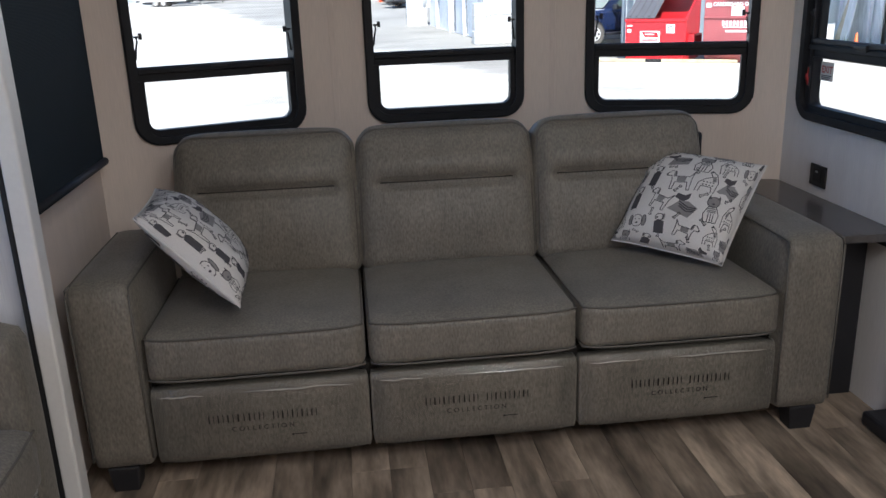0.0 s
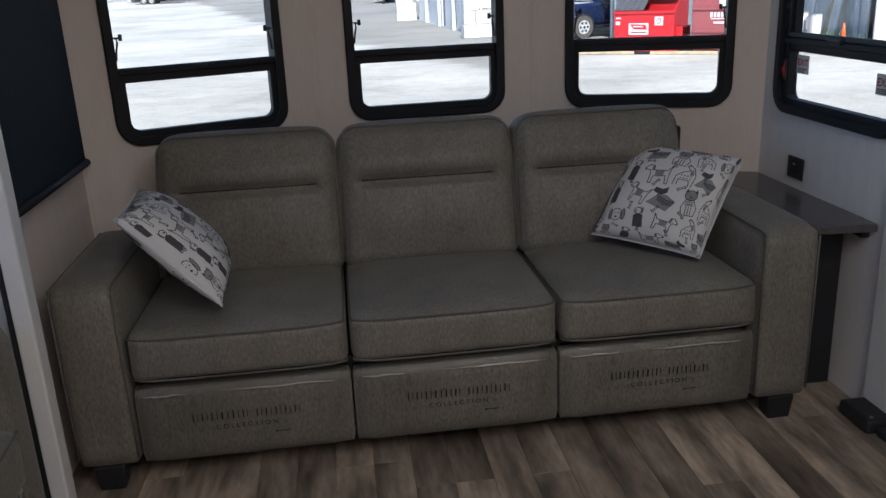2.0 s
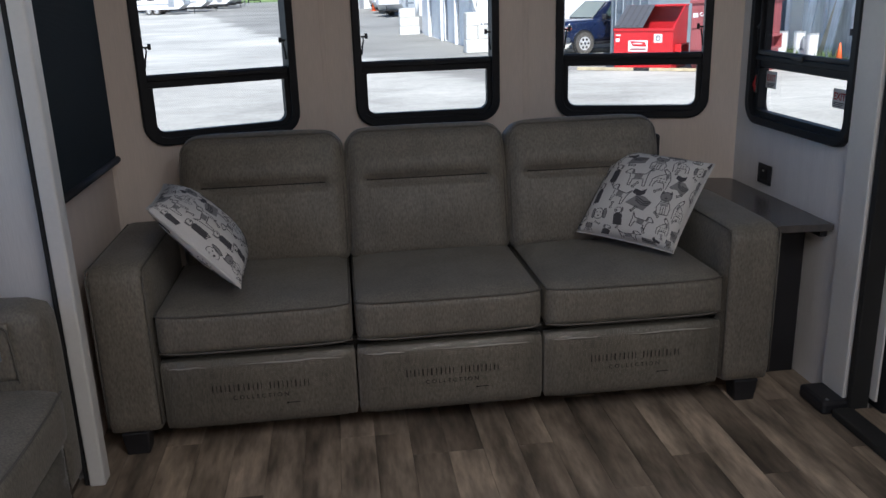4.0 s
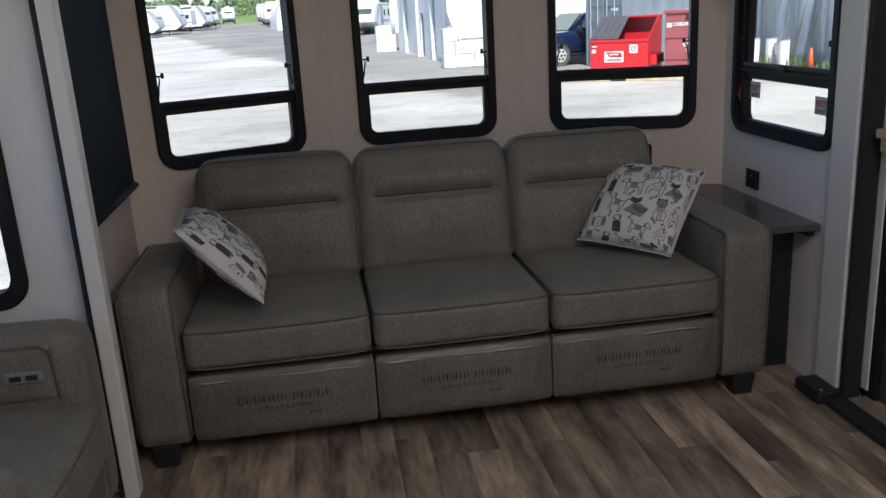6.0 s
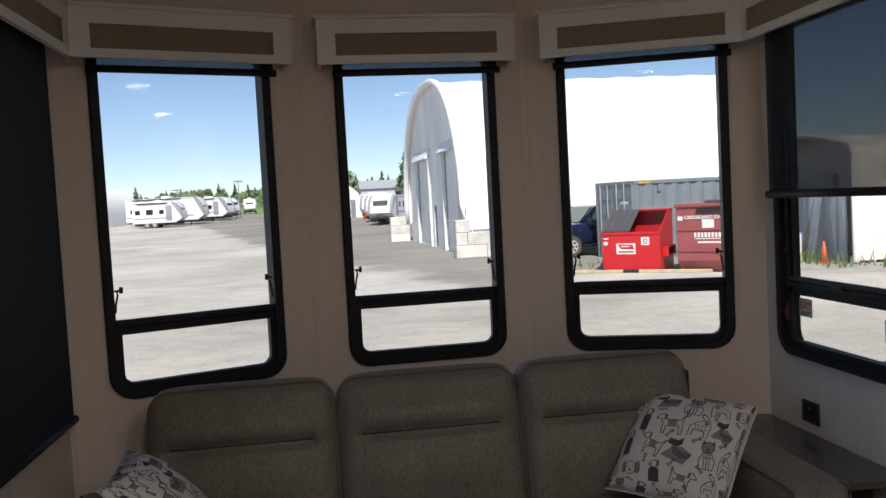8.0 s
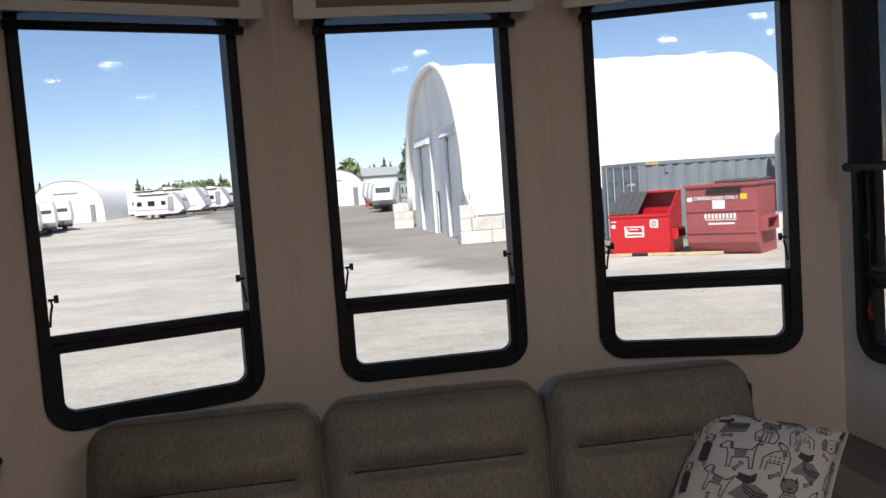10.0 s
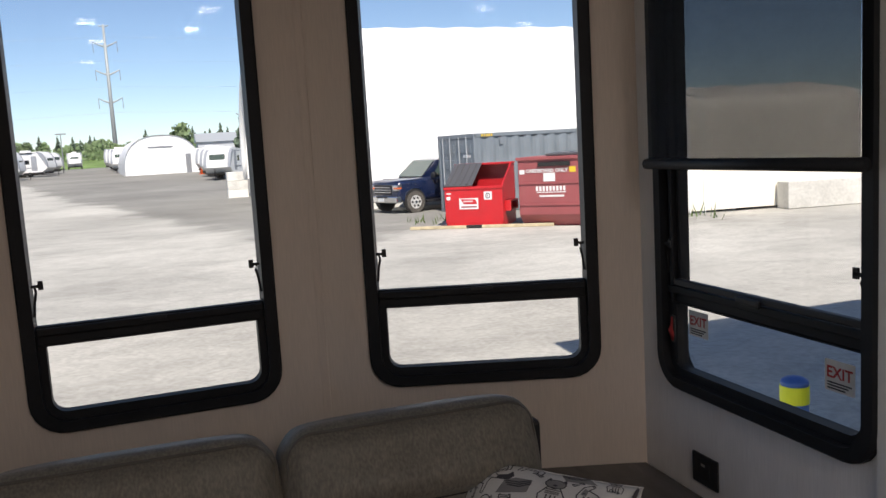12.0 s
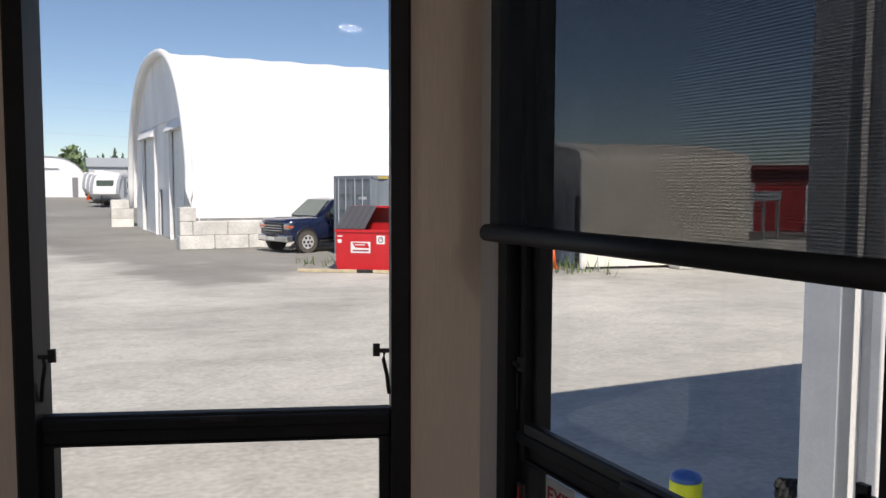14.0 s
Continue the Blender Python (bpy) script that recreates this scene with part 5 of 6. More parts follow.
# ---- shipping container ----
def make_container():
    L, W, H = 6.06, 2.44, 2.76
    c = thing("shipping_container", pose(10.58, 27.91, GROUND, 0, 0, 11.5), "grey corrugated steel shipping container with closed doors", "shipping container")
    bm = bmesh.new()
    n = 44
    rows = []
    for k in range(n + 1):
        x = 0.12 + (L - 0.24) * k / n
        y = 0.0 if (k // 2) % 2 == 0 else 0.045
        rows.append([bm.verts.new((x, y, z)) for z in (0.18, H - 0.12)])
    for a, b in zip(rows, rows[1:]):
        bm.faces.new((a[0], b[0], b[1], a[1]))
    part("side_wall", bm, M["steel_grey"], c)
    part("core", box(0.06, L - 0.02, 0.06, W - 0.02, 0.05, H - 0.04), M["steel_grey"], c)
    for z in (0.02, H - 0.13):
        part("side_rail", box(0.0, L, -0.015, 0.05, z, z + 0.13, 0.01), M["steel_grey"], c)
    for y in (-0.015, W - 0.1):
        part("corner_post", box(-0.02, 0.11, y, y + 0.115, 0.0, H, 0.012), M["steel_grey"], c)
    part("corner_post", box(L - 0.11, L + 0.01, -0.015, 0.1, 0.0, H, 0.012), M["steel_grey"], c)
    for z in (0.0, H - 0.14):
        part("end_rail", box(-0.02, 0.05, 0.1, W - 0.1, z, z + 0.14, 0.01), M["steel_grey"], c)
    for y0, y1 in ((0.11, 1.21), (1.23, W - 0.11)):
        door = part("door", box(0.0, 0.055, y0, y1, 0.15, H - 0.15, 0.006), M["steel_grey"], c)
        for z in (0.35, 0.95, 1.55, 2.1):
            part("door_rib", box(-0.022, -0.001, y0 + 0.08, y1 - 0.08, z, z + 0.32, 0.012), M["steel_grey"], door)
        for q in (0.3, 0.75):
            part("lock_rod", tube([(-0.05, y0 + (y1 - y0) * q, 0.1), (-0.05, y0 + (y1 - y0) * q, H - 0.1)], 0.02, 6), M["galv"], door)
    for k in range(5):
        part("hazard_mark", box(0.30 + 0.10 * k, 0.36 + 0.10 * k, -0.020, -0.016, H - 0.115, H - 0.03), M["yellow"], c)
    part("vent", box(1.05, 1.2, -0.03, 0.0, H - 0.42, H - 0.2, 0.01), M["steel_grey"], c)
    part("white_mark", box(-0.004, -0.001, 0.25, 0.75, 1.95, 2.05), M["white_paint"], c)
    return c


make_container()
tp = thing("tarp_sheet", pose(16.62, 28.6, GROUND, 0, 0, 40), "white tarpaulin hanging beside the container", "tarpaulin")
bm = bmesh.new()
rows = [[bm.verts.new((0.11 * k, 0.05 * math.sin(1.9 * k) + 0.02 * j, 2.75 - 0.38 * j + 0.05 * math.sin(k))) for k in range(11)] for j in range(8)]
for a, b in zip(rows, rows[1:]):
    for k in range(10):
        bm.faces.new((a[k], a[k + 1], b[k + 1], b[k]))
part("cloth", bm, M["tarp_end"], tp, smooth=True)


# ---- vehicles ----
def make_wheel(parent, x, y, r, w=0.26, out=1):
    wh = part("wheel", disc_y(r, 0, -w / 2, w / 2, 0, 24), M["tyre"], parent, m=pose(x, y, r))
    f = out * (w / 2 + 0.004)
    part("rim", disc_y(r * 0.62, 0, min(f - 0.03 * out, f), max(f - 0.03 * out, f), 0, 20), M["alloy"], wh, "bright alloy rim")
    for k in range(6):
        a = k * math.pi / 3
        part("slot", disc_y(r * 0.13, 0.40 * r * math.cos(a), min(f, f + 0.006 * out), max(f, f + 0.006 * out), 0.40 * r * math.sin(a), 8), M["rubber"], wh)
    part("hub", disc_y(r * 0.13, 0, min(f, f + 0.02 * out), max(f, f + 0.02 * out), 0, 10), M["chrome"], wh)
    return wh


def loft(sections, bm=None):
    """Skin over closed loops of equal length."""
    bm = bm or bmesh.new()
    rows = [[bm.verts.new(v) for v in s] for s in sections]
    n = len(rows[0])
    for a, b in zip(rows, rows[1:]):
        for k in range(n):
            bm.faces.new((a[k], a[(k + 1) % n], b[(k + 1) % n], b[k]))
    bm.faces.new(rows[0]), bm.faces.new(rows[-1])
    return bm


def make_pickup(m, label, paint):
    """Crew-cab pickup; local x forward, origin under the front left wheel, body towards -y."""
    t = thing("pickup_truck", m, label, "truck")
    W = 1.98

    YC = 0.12 - W / 2

    def sec(x, z0, z1, w):
        half = [(w * 0.95, z0), (w, z0 + 0.14), (w * 1.005, z0 + 0.40), (w * 0.985, z1 - 0.16), (w * 0.955, z1 - 0.05), (w * 0.88, z1), (w * 0.6, z1 + 0.035), (w * 0.3, z1 + 0.03), (0.0, z1 + 0.03)]
        return [(x, YC + a, z) for a, z in half] + [(x, YC - a, z) for a, z in half[-2::-1]]
    part("body", loft([sec(*q) for q in ((0.72, 0.62, 1.04, 0.84), (0.705, 0.52, 1.13, 0.91), (0.64, 0.46, 1.19, 0.96), (0.50, 0.44, 1.215, 0.985), (0.1, 0.44, 1.235, 0.995), (-0.5, 0.44, 1.25, 0.99), (-0.9, 0.44, 1.27, 0.985), (-3.0, 0.44, 1.27, 0.985), (-3.4, 0.44, 1.27, 0.99), (-4.8, 0.48, 1.28, 0.985), (-4.86, 0.52, 1.25, 0.96))]), M[paint], t, smooth=True)
    for x in (-0.72, -1.92, -2.92):
        part("door_seam", box(x, x + 0.012, 0.10, 0.119, 0.50, 1.22), M["dark"], t)
    for x in (-1.75, -2.75):
        part("door_handle", box(x - 0.10, x + 0.10, 0.112, 0.135, 1.06, 1.10, 0.01), M["car_blue"], t)
    part("fender_lip", tube([(0.50 * math.cos(math.pi * q / 12), 0.118, 0.42 + 0.50 * math.sin(math.pi * q / 12)) for q in range(13)], 0.028, 6), M[paint], t, smooth=True)
    part("hood_scoop", box(-0.35, 0.45, YC - 0.45, YC + 0.45, 1.225, 1.275, 0.03), M[paint], t)
    part("cab", loft([[(x, -0.14 + i, z) if q == 0 else (x, -W + 0.14 + 0.12 - i, z) if q == 1 else (x2, -W + 0.30 - i, z2) if q == 2 else (x2, -0.10 + i, z2) for q in range(4)] for x, z, x2, z2, i in ((-0.55, 1.25, -1.30, 1.90, 0.0), (-1.9, 1.25, -1.9, 1.95, 0.04), (-2.95, 1.25, -2.75, 1.90, 0.0))]), M[paint], t)
    bm = bmesh.new()
    bm.faces.new([bm.verts.new(v) for v in ((-0.60, -0.16, 1.30), (-0.60, -W + 0.22, 1.30), (-1.27, -W + 0.38, 1.885), (-1.27, -0.24, 1.885))])
    for v in bm.verts:
        v.co.x += 0.02
        v.co.z += 0.012
    part("windshield", bm, M["car_glass"], t)
    for a, b in ((-1.05, -1.85), (-1.95, -2.70)):
        bm = bmesh.new()
        bm.faces.new([bm.verts.new(v) for v in ((a, -0.05, 1.32), (b, -0.05, 1.32), (b, -0.03, 1.80), (a - 0.30 * (a > -1.5), -0.03, 1.80))])
        part("side_window", bm, M["car_glass"], t)
    part("grille", box(0.68, 0.75, -1.45, -0.30, 0.72, 1.08, 0.03), M["plastic"], t, "black grille")
    for z in (0.78, 0.87, 0.96):
        part("grille_bar", box(0.75, 0.77, -1.42, -0.33, z, z + 0.035, 0.008), M["chrome"], t)
    part("bumper", box(0.55, 0.82, -W + 0.14, 0.10, 0.40, 0.66, 0.05), M["chrome"], t, "chrome bumper")
    part("number_plate", box(0.82, 0.83, -1.1, -0.75, 0.45, 0.58), M["white_paint"], t)
    for y in (-0.26, -W + 0.12):
        hl = part("headlight", box(0.50, 0.75, y, y + 0.36, 0.84, 1.09, 0.05), M["chrome"], t, "clear headlight")
        part("turn_signal", box(0.54, 0.755, y + 0.10, y + 0.366, 0.92, 0.975, 0.01), M["orange"], hl, "amber turn signal")
    part("lower_grille", box(0.82, 0.828, -1.25, -0.5, 0.58, 0.64), M["plastic"], t)
    part("mirror", box(-0.95, -0.80, 0.10, 0.32, 1.24, 1.44, 0.04), M["plastic"], t)
    part("running_board", box(-3.0, -0.55, 0.0, 0.14, 0.34, 0.42, 0.02), M["plastic"], t)
    part("wheel_arch", disc_y(0.47, 0, 0.10, 0.145, 0.42, 24), M["dark"], t)
    for x in (0.0, -3.7):
        make_wheel(t, x, 0.06, 0.40, 0.26, 1)
        make_wheel(t, x, -W + 0.14, 0.40, 0.26, -1)
    return t


make_pickup(pose(9.2, 31.0, GROUND, 0, 0, -161), "navy blue pickup truck parked beside the container", "car_blue")


def make_trailer(m, length, height, label, nose=1.2, stripes=True):
    """Travel trailer; local x forward (nose at +x), y 0 the middle."""
    t = thing("travel_trailer", m, label, "trailer", "parked trailers")
    w, z0, n = 2.4, 0.55, 8
    prof = [(-length / 2, z0), (length / 2 - nose * 0.6, z0)]
    for k in range(n + 1):
        a = math.pi / 2 * k / n
        prof.append((length / 2 - nose + nose * math.cos(a), z0 + 0.5 + (height - z0 - 0.5) * math.sin(a)))
    prof.append((-length / 2, height))
    bm = loft([[(x, y, z) for x, z in prof] for y in (-w / 2, w / 2)])
    part("body", bm, M["white_paint"], t)
    part("nose_cap", loft([[(length / 2 - nose + (nose + 0.03) * math.cos(math.pi / 2 * k / n) if k <= n else 0, y, z0 + 0.5 + (height - z0 - 0.47) * math.sin(math.pi / 2 * k / n)) for k in range(n + 1)] for y in (-w / 2 - 0.02, -w / 2 + 0.25)]), M["trailer_grey"], t, "grey moulded nose edge")
    part("nose_cap", loft([[(length / 2 - nose + (nose + 0.03) * math.cos(math.pi / 2 * k / n), y, z0 + 0.5 + (height - z0 - 0.47) * math.sin(math.pi / 2 * k / n)) for k in range(n + 1)] for y in (w / 2 - 0.25, w / 2 + 0.02)]), M["trailer_grey"], t)
    part("skirt", box(-length / 2 + 0.2, length / 2 - 0.4, -w / 2 + 0.1, w / 2 - 0.1, 0.35, z0), M["dark"], t)
    part("roof_unit", box(-0.6, 0.4, -0.4, 0.4, height, height + 0.25, 0.05), M["white_paint"], t)
    for s in (-1, 1):
        y = s * (w / 2 + 0.012)
        for x0, x1, a, b in ((-length * 0.44, -length * 0.34, 1.55, 2.05), (-length * 0.22, -length * 0.08, 1.50, 2.10), (length * 0.05, length * 0.14, 1.55, 2.05)):
            part("window", box(x0, x1, min(y, y - 0.02 * s), max(y, y - 0.02 * s), a, b, 0.004), M["dark_pane"], t)
        part("roof_trim", box(-length / 2 + 0.05, length / 2 - nose, min(y, y - 0.02 * s), max(y, y - 0.02 * s), height - 0.16, height - 0.08), M["trailer_grey"], t)
        part("door", box(length * 0.18, length * 0.18 + 0.7, min(y, y - 0.02 * s), max(y, y - 0.02 * s), 0.75, 2.5, 0.004), M["trailer_grey"], t)
        if stripes:
            part("stripe", box(-length / 2 + 0.1, length / 2 - nose, min(y, y - 0.02 * s), max(y, y - 0.02 * s), 1.02, 1.16), M["trailer_grey"], t)
        for x in (-0.75, 0.1):
            make_wheel(t, x - length * 0.08, s * (w / 2 - 0.12), 0.36, 0.22, s)
    part("awning", tube([(-length * 0.40, -w / 2 - 0.08, height - 0.12), (length * 0.22, -w / 2 - 0.08, height - 0.12)], 0.06, 8), M["rubber"], t, "rolled black awning")
    part("front_window", box(length / 2 - 0.34, length / 2 - 0.12, -0.7, 0.7, 1.5, 2.2, 0.03), M["car_glass"], t)
    part("hitch", loft([[(length / 2 - 0.3, -0.5, 0.5), (length / 2 - 0.3, 0.5, 0.5), (length / 2 - 0.3, 0.5, 0.6), (length / 2 - 0.3, -0.5, 0.6)], [(length / 2 + 0.9, -0.05, 0.5), (length / 2 + 0.9, 0.05, 0.5), (length / 2 + 0.9, 0.05, 0.6), (length / 2 + 0.9, -0.05, 0.6)]]), M["rubber"], t)
    part("jack", tube([(length / 2 + 0.7, 0, 0.0), (length / 2 + 0.7, 0, 0.9)], 0.04, 6), M["rubber"], t)
    return t


def at_bearing(az, y, rz):
    """Pose on the ground at a bearing from the bay (degrees clockwise from +y) and depth y."""
    x = 0.2 + (y - 0.7) * math.tan(radians(az))
    return pose(x, y, rise(y), 0, 0, rz)


for az, y, rz, ln, hh in ((-10.9, 100, -6, 5.6, 2.9), (-10.4, 106, -8, 9.4, 3.3), (-7.7, 114, -20, 6.0, 3.0), (-7.1, 122, -28, 5.5, 2.8)):
    make_trailer(at_bearing(az, y, rz), ln, hh, "white travel trailer parked in the far row")
for k in range(4):
    make_trailer(at_bearing(-20.2 + 0.95 * k, 74 + 5 * k, -62), 6.5, 2.9, "white travel trailer with grey nose parked in line")
make_trailer(at_bearing(-5.1, 165, -85), 6.0, 2.9, "lone white trailer parked before the field")
for k in range(4):
    make_trailer(at_bearing(4.25 - 0.36 * k, 80 + 7 * k, -112), 6.0, 2.6, "white travel trailer parked behind the tent")
for k in range(3):
    make_trailer(at_bearing(-2.0 - 0.25 * k, 112 + 8 * k, -100), 6.5, 2.8, "small white trailer parked by the far tent")


def make_small_tent(m, W, H, L, label):
    t = thing("storage_tent", m, label, "tent")
    bm, sec = tent_cover(L, W, H, 0.9, 5, foot=0.0)
    part("cover", bm, M["tarp"], t, smooth=True)
    part("front_wall", flat_end(sec[1:-1], 0.15, W, 0.02), M["tarp"], t)
    part("rear_wall", flat_end(sec[1:-1], L - 0.1, W, 0.02), M["tarp_end"], t)
    part("vent_slot", box(0.08, 0.14, W * 0.35, W * 0.68, H * 0.68, H * 0.71), M["grey_door"], t)
    part("side_door", box(0.08, 0.14, W * 0.12, W * 0.19, 0.0, 2.1), M["grey_door"], t)
    return t


make_small_tent(at_bearing(2.5, 98, 96), 7.9, 4.3, 14, "far white arched storage tent")
make_small_tent(at_bearing(-14.4, 106, 82), 9.0, 5.2, 13, "white gabled storage tent beyond the trailers")
fb = thing("long_shed", at_bearing(2.4, 150, 0), "long low grey metal shed in the distance", "shed")
part("wall", box(0, 26, 0, 9, 0, 3.4), M["siding"], fb)
part("roof", loft([[(x, -0.4, 3.4), (x, 9.4, 3.4), (x, 4.5, 5.0)] for x in (-0.3, 26.3)]), M["galv"], fb, "pale metal roof")
for k, (dx, dy) in enumerate(((0, 0), (0.7, 0.2), (0.3, 0.9), (1.2, 0.8))):
    b = at_bearing(2.55, 92, 0)
    make_cone(b.translation.x + dx, b.translation.y + dy, b.translation.z, 1.3)


# ---- the building beside the yard ----
def make_annex():
    b = thing("service_building", pose(4.33, 4.68, GROUND), "pale grey metal building with white corner posts", "building")
    H = 6.15
    part("wall", box(0.12, 22, -24, -0.12, 0, H), M["siding"], b)
    part("roof", box(-0.02, 22.2, -24.2, 0.02, H, H + 0.14, 0.02), M["white_paint"], b)
    part("corner_post", box(-0.02, 0.20, -0.20, 0.02, 0, H, 0.01), M["white_paint"], b, "white corner post")
    part("corner_bead", box(-0.03, 0.05, -0.42, -0.36, 0, H, 0.01), M["white_paint"], b)
    for k in range(26):
        part("siding_rib", box(0.085, 0.121, -0.62 - 0.3 * k, -0.55 - 0.3 * k, 0.0, H - 0.02), M["siding"], b)
    part("door_frame", box(0.04, 0.118, -1.25, -1.1, 0, 3.2), M["white_paint"], b)
    part("shop_door", box(0.08, 0.118, -4.3, -1.26, 0, 3.1), M["rollup"], b)
    return b


make_annex()
hs = thing("garden_hose", pose(4.42, 4.74, GROUND + 0.78), "black coiled hose hung on the building corner", "hose")
for k in range(4):
    part("coil", tube([(0.12 * math.cos(2 * math.pi * q / 20 + 0.3 * k), 0.025 * k, 0.15 * math.sin(2 * math.pi * q / 20)) for q in range(20)], 0.016, 6, closed=True), M["rubber"], hs)
bo = thing("bollard", pose(4.5, 5.70, GROUND), "blue safety bollard with a yellow band", "bollard")
part("sleeve", cylinder(0.095, 0, 0, 0.0, 0.63, 24), M["bollard_blue"], bo, smooth=False)
bm = bmesh.new()
bmesh.ops.create_uvsphere(bm, u_segments=24, v_segments=10, radius=0.096)
for v in bm.verts:
    v.co.z = max(0, v.co.z) * 0.5
part("dome", bm, M["bollard_blue"], bo, smooth=True, m=pose(0, 0, 0.63))
part("band", cylinder(0.099, 0, 0, 0.49, 0.615, 24), M["bollard_yellow"], bo, "fluorescent yellow band")
rb = thing("red_workshop", pose(34, 37, GROUND, 0, 0, -38), "dark red single-storey workshop with white door frames", "building")
part("wall", box(0, 26, 0, 10, 0, 3.3), M["red_wall"], rb)
part("roof", box(-0.4, 26.4, -0.4, 10.4, 3.3, 3.6, 0.05), M["red_wall"], rb)
for x in (2.0, 6.5, 11.0, 15.5):
    dr = part("door", box(x, x + 2.6, -0.05, -0.005, 0, 2.5), M["sign_red"], rb)
    for a in (x - 0.25, x + 2.6):
        part("door_post", box(a, a + 0.25, -0.10, -0.052, 0, 2.6), M["white_paint"], dr)
wt = thing("stacked_table", pose(23.0, 24.4, GROUND, 0, 0, 10), "grey stacked loading rack beyond the blocks", "rack")
part("top", box(0, 3.0, 0, 1.0, 1.9, 2.25), M["galv"], wt)
for x in (0.05, 0.95, 1.95, 2.85):
    part("leg", box(x, x + 0.1, 0.05, 0.15, 0, 1.9), M["galv"], wt)


# ---- distance: field, trees, pylon ----
bm = bmesh.new()
rows = [[bm.verts.new((x, y, rise(y) + z)) for x in (-200, -110, -40, -6, 60, 220)] for y, z in ((172, 0.02), (186, 0.9), (235, 2.6))]
for a, b in zip(rows, rows[1:]):
    for k in range(5):
        bm.faces.new((a[k], a[k + 1], b[k + 1], b[k]))
tagged(part("field", bm, M["grass"], smooth=True), "rough green field rising to the trees", "field", kind="structure")


def crown_mesh(kind, seed, h):
    """Many small tilted leaf clumps with gaps."""
    rnd = random.Random(seed)
    bm = bmesh.new()
    n = 300 if kind == "conifer" else 380
    for _ in range(n):
        if kind == "conifer":
            q = rnd.random() ** 0.7
            z = h * (0.08 + 0.92 * (1 - q))
            r = h * 0.29 * q * (0.55 + 0.5 * abs(math.sin(z * 5.1 / h * 3))) * math.sqrt(rnd.random())
            s = h * 0.045 * (0.5 + q)
        else:
            a, b = rnd.uniform(0, 6.3), rnd.uniform(-1, 1)
            lump = 0.75 + 0.25 * math.sin(3 * a + seed) * math.cos(4 * b)
            z = h * (0.58 + 0.40 * b * lump)
            r = h * 0.36 * math.sqrt(max(0.02, 1 - b * b)) * lump * rnd.random() ** 0.4
            s = h * 0.05
        a = rnd.uniform(0, 6.3)
        c = Vector((r * math.cos(a), r * math.sin(a), z))
        nrm = Vector((rnd.uniform(-1, 1), rnd.uniform(-1, 1), rnd.uniform(-0.3, 1))).normalized()
        u = nrm.orthogonal().normalized()
        w = nrm.cross(u)
        k = 5
        bm.faces.new([bm.verts.new(c + s * rnd.uniform(0.7, 1.3) * (u * math.cos(6.283 * j / k) + w * math.sin(6.283 * j / k))) for j in range(k)])
    return bm


def make_tree(m, kind, h, seed):
    t = thing("tree", m, "dark spiky conifer at the field edge" if kind == "conifer" else "broad green leafy tree at the field edge", "tree", "trees along the field")
    part("trunk", tube([(0, 0, -0.3), (0.02 * h, 0, h * 0.5), (0, 0.01 * h, h * 0.92)], [h * 0.024, h * 0.016, h * 0.004], 7), M["bark"], t)
    for k in range(4):
        a = k * 1.7 + seed
        z = h * (0.35 + 0.12 * k)
        part("limb", tube([(0, 0, z), (0.16 * h * math.cos(a), 0.16 * h * math.sin(a), z + 0.10 * h)], [h * 0.010, h * 0.003], 5), M["bark"], t)
    part("crown", crown_mesh(kind, seed, h), M["conifer" if kind == "conifer" else "leaf"], t)
    return t


protos = [make_tree(at_bearing(-14.5, 212, 0), "conifer", 7.4, 1), make_tree(at_bearing(-13.2, 212, 0), "leaf", 4.6, 2), make_tree(at_bearing(-11.9, 214, 0), "conifer", 6.2, 3), make_tree(at_bearing(-10.8, 212, 0), "leaf", 4.0, 4)]
rnd = random.Random(9)
for k in range(74):
    az = -24 + 34 * k / 74 + rnd.uniform(-0.25, 0.25)
    src = protos[rnd.choice((0, 1, 2, 1, 3, 3, 1, 2))]
    y = rnd.uniform(208, 234)
    mm = at_bearing(az, y, rnd.uniform(0, 360))
    mm.translation.z += 2.6 * max(0, (y - 186) / 49)
    c = copy_thing(src, mm)
    c.scale = (rnd.uniform(0.75, 1.12),) * 3
for az, y, sc, src in ((1.45, 150, 1.55, 1), (3.2, 190, 0.95, 0), (3.6, 192, 1.0, 2), (3.9, 190, 1.1, 0), (5.5, 140, 1.25, 0), (2.9, 192, 0.9, 0)):
    c = copy_thing(protos[src], at_bearing(az, y, 40 * az))
    c.scale = (sc,) * 3
for k in range(16):
    az = 36 + 16 * k / 16
    c = copy_thing(protos[rnd.choice((1, 3, 0))], at_bearing(az, 60 - 0.9 * k, 50 * k))
    c.scale = (0.5,) * 3


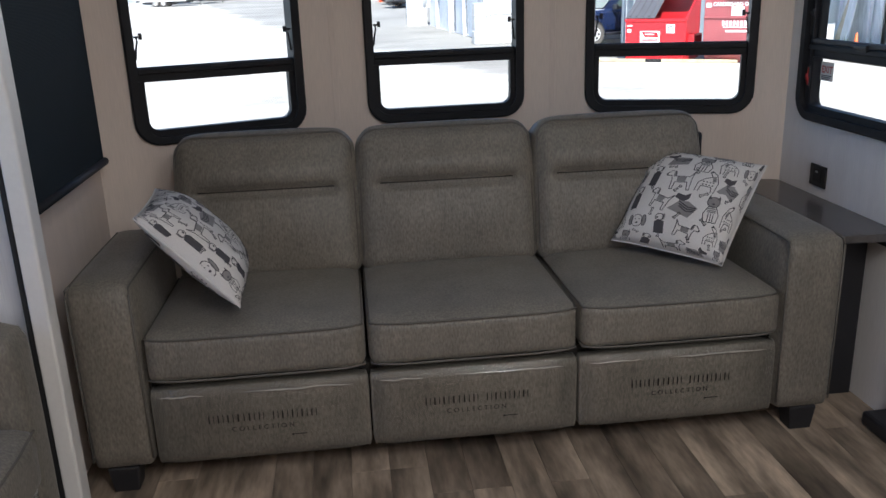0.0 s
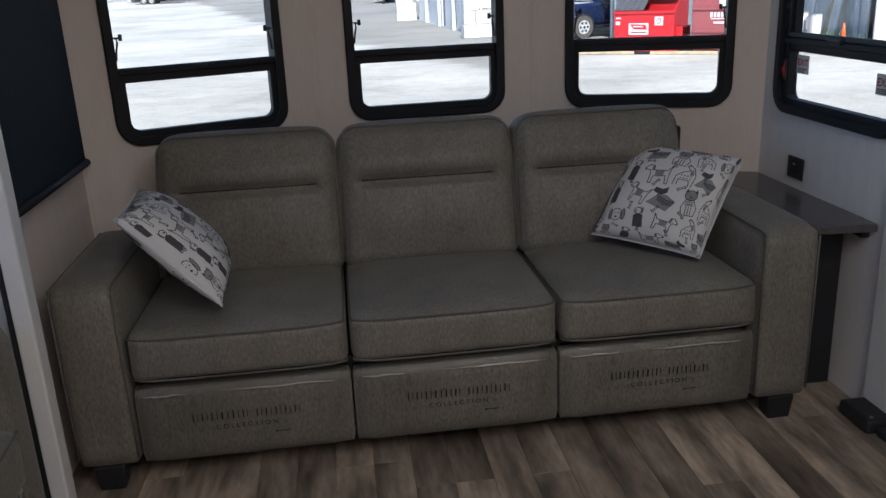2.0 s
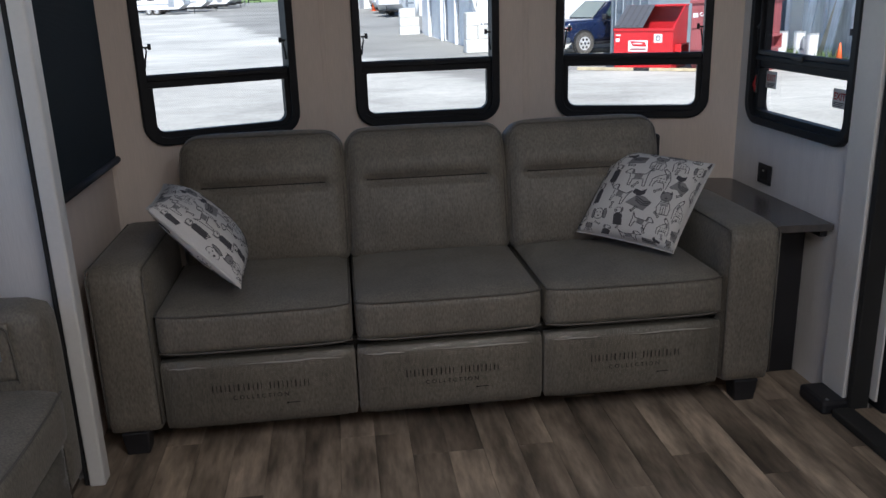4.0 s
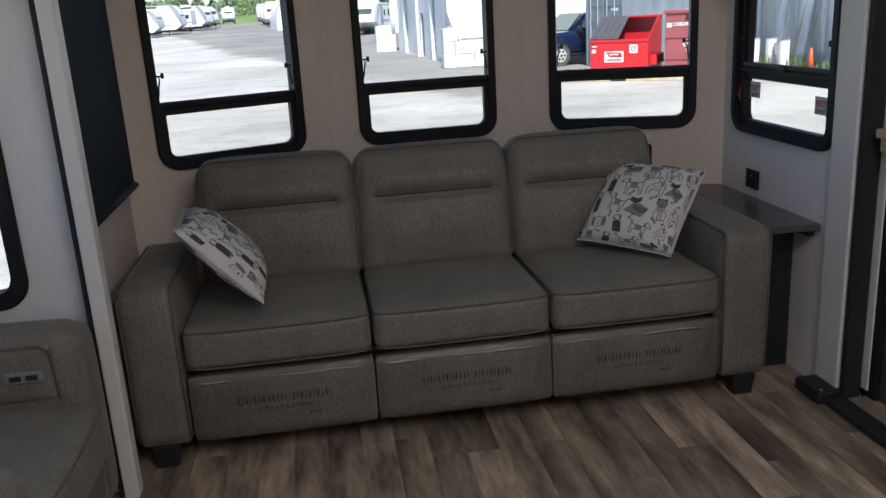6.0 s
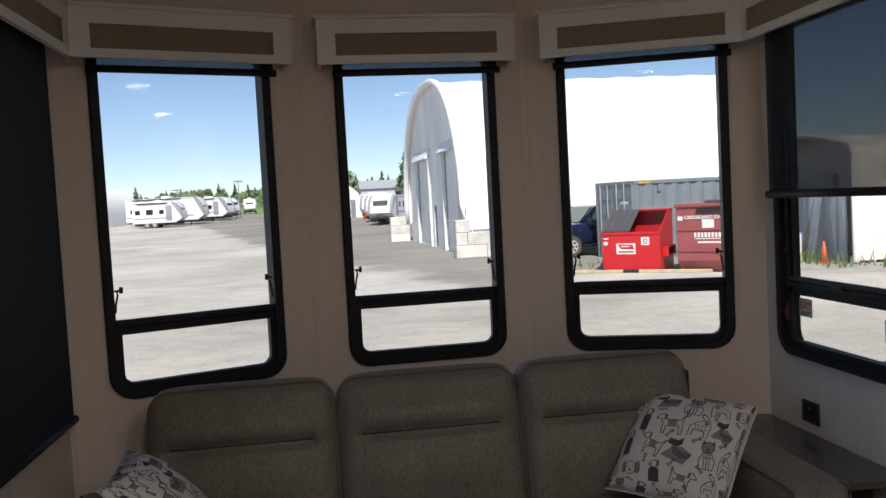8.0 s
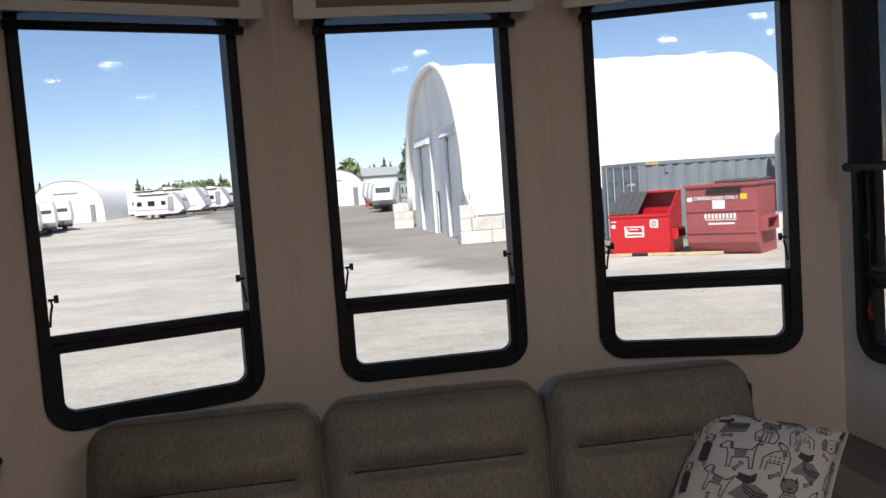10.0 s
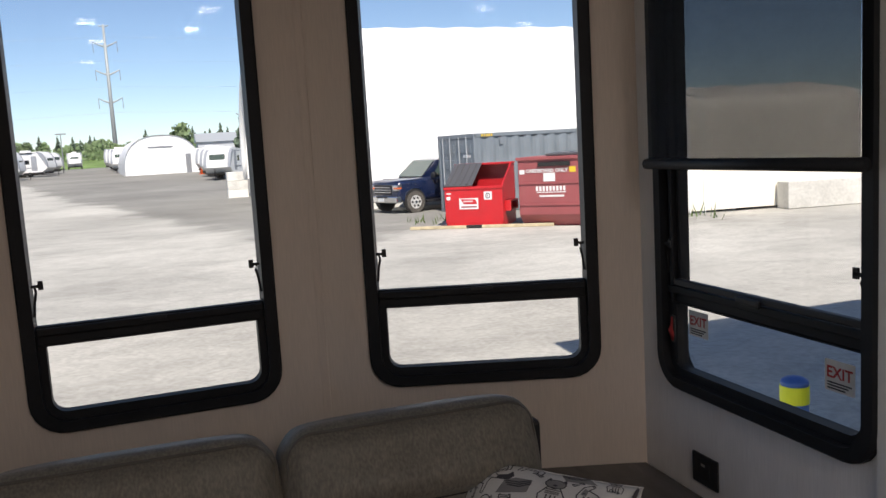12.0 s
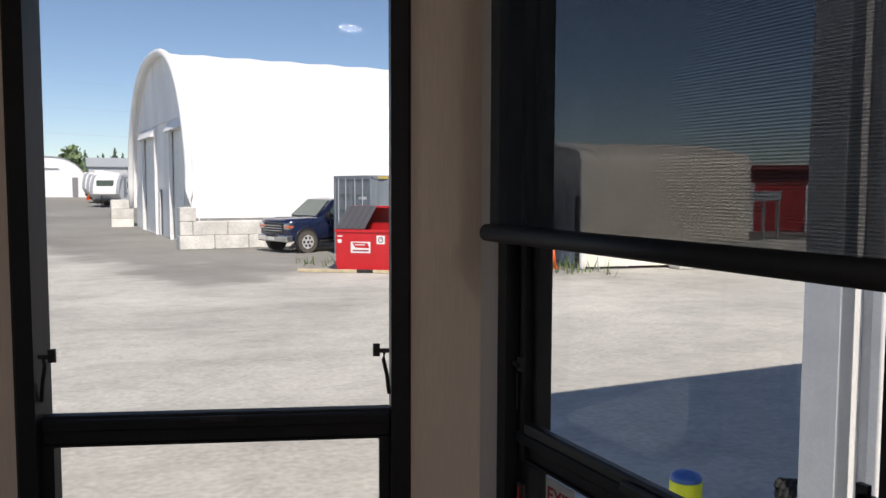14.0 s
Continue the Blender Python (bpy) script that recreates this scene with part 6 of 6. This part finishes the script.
def make_hedge(seed):
    rnd = random.Random(seed)
    verts, faces = [], []
    for _ in range(15000):
        y = rnd.uniform(203, 238)
        az = rnd.uniform(-26, 10)
        x = 0.2 + y * math.tan(radians(az))
        z0 = rise(y) + 2.6 * (y - 186) / 49
        z = z0 + rnd.random() ** 1.1 * (3.3 + 0.9 * math.sin(x * 0.31) + 0.5 * math.sin(x * 0.9 + 1))
        s = rnd.uniform(0.25, 0.6)
        a = rnd.uniform(0, 6.3)
        c, d = s * math.cos(a), s * math.sin(a)
        i = len(verts)
        verts += [(x - c, y - d, z - s * 0.6), (x + c, y + d, z - s * 0.6), (x + c * 0.7, y + d * 0.7 - 0.2, z + s * 0.7), (x - c * 0.6, y - d * 0.6, z + s * 0.9)]
        faces.append((i, i + 1, i + 2, i + 3))
    me = bpy.data.meshes.new("shrubs")
    me.from_pydata(verts, [], faces)
    me.materials.append(M["leaf"])
    return tagged(new("shrubs", me), "band of low green shrubs below the trees", "shrubs", kind="stuff")


make_hedge(6)


def make_pylon():
    b = at_bearing(-2.67, 300, 0)
    p = thing("power_pylon", b, "tall grey steel monopole carrying power lines", "pylon")
    H = 46
    part("pole", tube([(0, 0, -1), (0, 0, H)], [0.85, 0.36], 12), M["pylon_steel"], p, smooth=True)
    for z in (20.6, 29.7, 38.8):
        for s in (-1, 1):
            arm = part("cross_arm", tube([(0, 0, z), (s * 2.2, 0, z + 0.9), (s * 3.7, 0, z + 1.7)], [0.34, 0.26, 0.16], 6), M["pylon_steel"], p)
            part("insulator", tube([(s * 3.7, 0, z + 1.6), (s * 3.7, 0, z - 1.7)], 0.10, 6), M["grey_door"], arm)
    part("cross_arm", tube([(-1.6, 0, H - 0.3), (0, 0, H - 0.7), (1.6, 0, H - 0.3)], 0.20, 6), M["pylon_steel"], p)
    for z in (19.0, 28.1, 37.2, 45.5):
        part("wire", tube([(-330 + 33 * k, 25 - abs(k - 10) * 2.0, z - 4.0 * math.sin(math.pi * ((k % 10) / 10)) + (0.02 * (k - 10) ** 2)) for k in range(21)], 0.03, 4), M["galv"], p)


make_pylon()
for az, y, hh in ((-5.75, 168, 6.4), (-9.7, 160, 5.0)):
    lp = thing("light_pole", at_bearing(az, y, 0), "slim grey yard light pole with two heads", "light pole", "yard light poles")
    part("pole", tube([(0, 0, 0), (0, 0, hh)], [0.11, 0.07], 8), M["grey_door"], lp)
    for s in (-1, 1):
        part("lamp_head", box(min(0, s * 0.9), max(0, s * 0.9), -0.2, 0.2, hh, hh + 0.22, 0.04), M["grey_door"], lp)

# ---- floor planks ----
def slab(pts, z0, z1):
    bm = bmesh.new()
    low = [bm.verts.new((x, y, z0)) for x, y in pts]
    top = [bm.verts.new((x, y, z1)) for x, y in pts]
    bm.faces.new(top)
    bm.faces.new(low[::-1])
    for k in range(len(pts)):
        j = (k + 1) % len(pts)
        bm.faces.new((low[k], low[j], top[j], top[k]))
    return bm


def bay_line(x):
    """y of the bay walls' inner face above x."""
    for (xa, ya), (xb, yb) in zip(BAY, BAY[1:]):
        if x <= xb:
            return ya + (yb - ya) * (x - xa) / (xb - xa)
    return BAY[-1][1]


tagged(part("underbody", slab([(SL + 0.1, BACK + 0.1), (SR - 0.1, BACK + 0.1), (SR - 0.1, 2.0), (RIGHT_X - 0.05, 2.05), (RIGHT_X - 0.05, 3.0), (0.8, 3.28), (-0.02, 3.25), (LEFT_X + 0.1, 2.95), (LEFT_X + 0.1, 2.05), (SL + 0.1, 2.0)], GROUND + 0.002, -0.064), M["dark"]), "dark closed underbody below the floor", "underbody", kind="structure")


def make_floor():
    f = tagged(part("floor", slab([(LEFT_X - 0.05, BACK - 0.05), (RIGHT_X + 0.05, BACK - 0.05), (RIGHT_X + 0.05, 3.12), (0.85, 3.425), (-0.05, 3.39), (LEFT_X - 0.05, 3.05)], -0.06, -0.004), M["subfloor"]), "wood-look vinyl plank floor in mixed browns", "floor", kind="structure")
    rnd = random.Random(11)
    W, GAP = 0.11727, 0.0004
    cache = {}

    def plank_mesh(length):
        key = round(length, 2)
        if key not in cache:
            bm = box(-W / 2 + GAP, W / 2 - GAP, 0, key - 2 * GAP, -0.004, 0.0, 0.0006, 1)
            me = bpy.data.meshes.new("plank")
            bm.to_mesh(me)
            bm.free()
            me.materials.append(M["plank"])
            cache[key] = me
        return cache[key]
    cols = 22
    for c in range(cols):
        x = LEFT_X + W / 2 + c * W
        y, end = BACK, max(bay_line(x - W / 2), bay_line(x + W / 2)) + 0.012
        first = rnd.choice((0.15, 0.3, 0.5, 0.7))
        while y < end - 0.02:
            ln = min(first or rnd.choice((0.6, 0.9, 1.2)), end - y)
            first = 0
            ob = new("plank", plank_mesh(ln))
            ob.parent = f
            ob.matrix_basis = pose(x, y, 0)
            y += ln
    return f


make_floor()
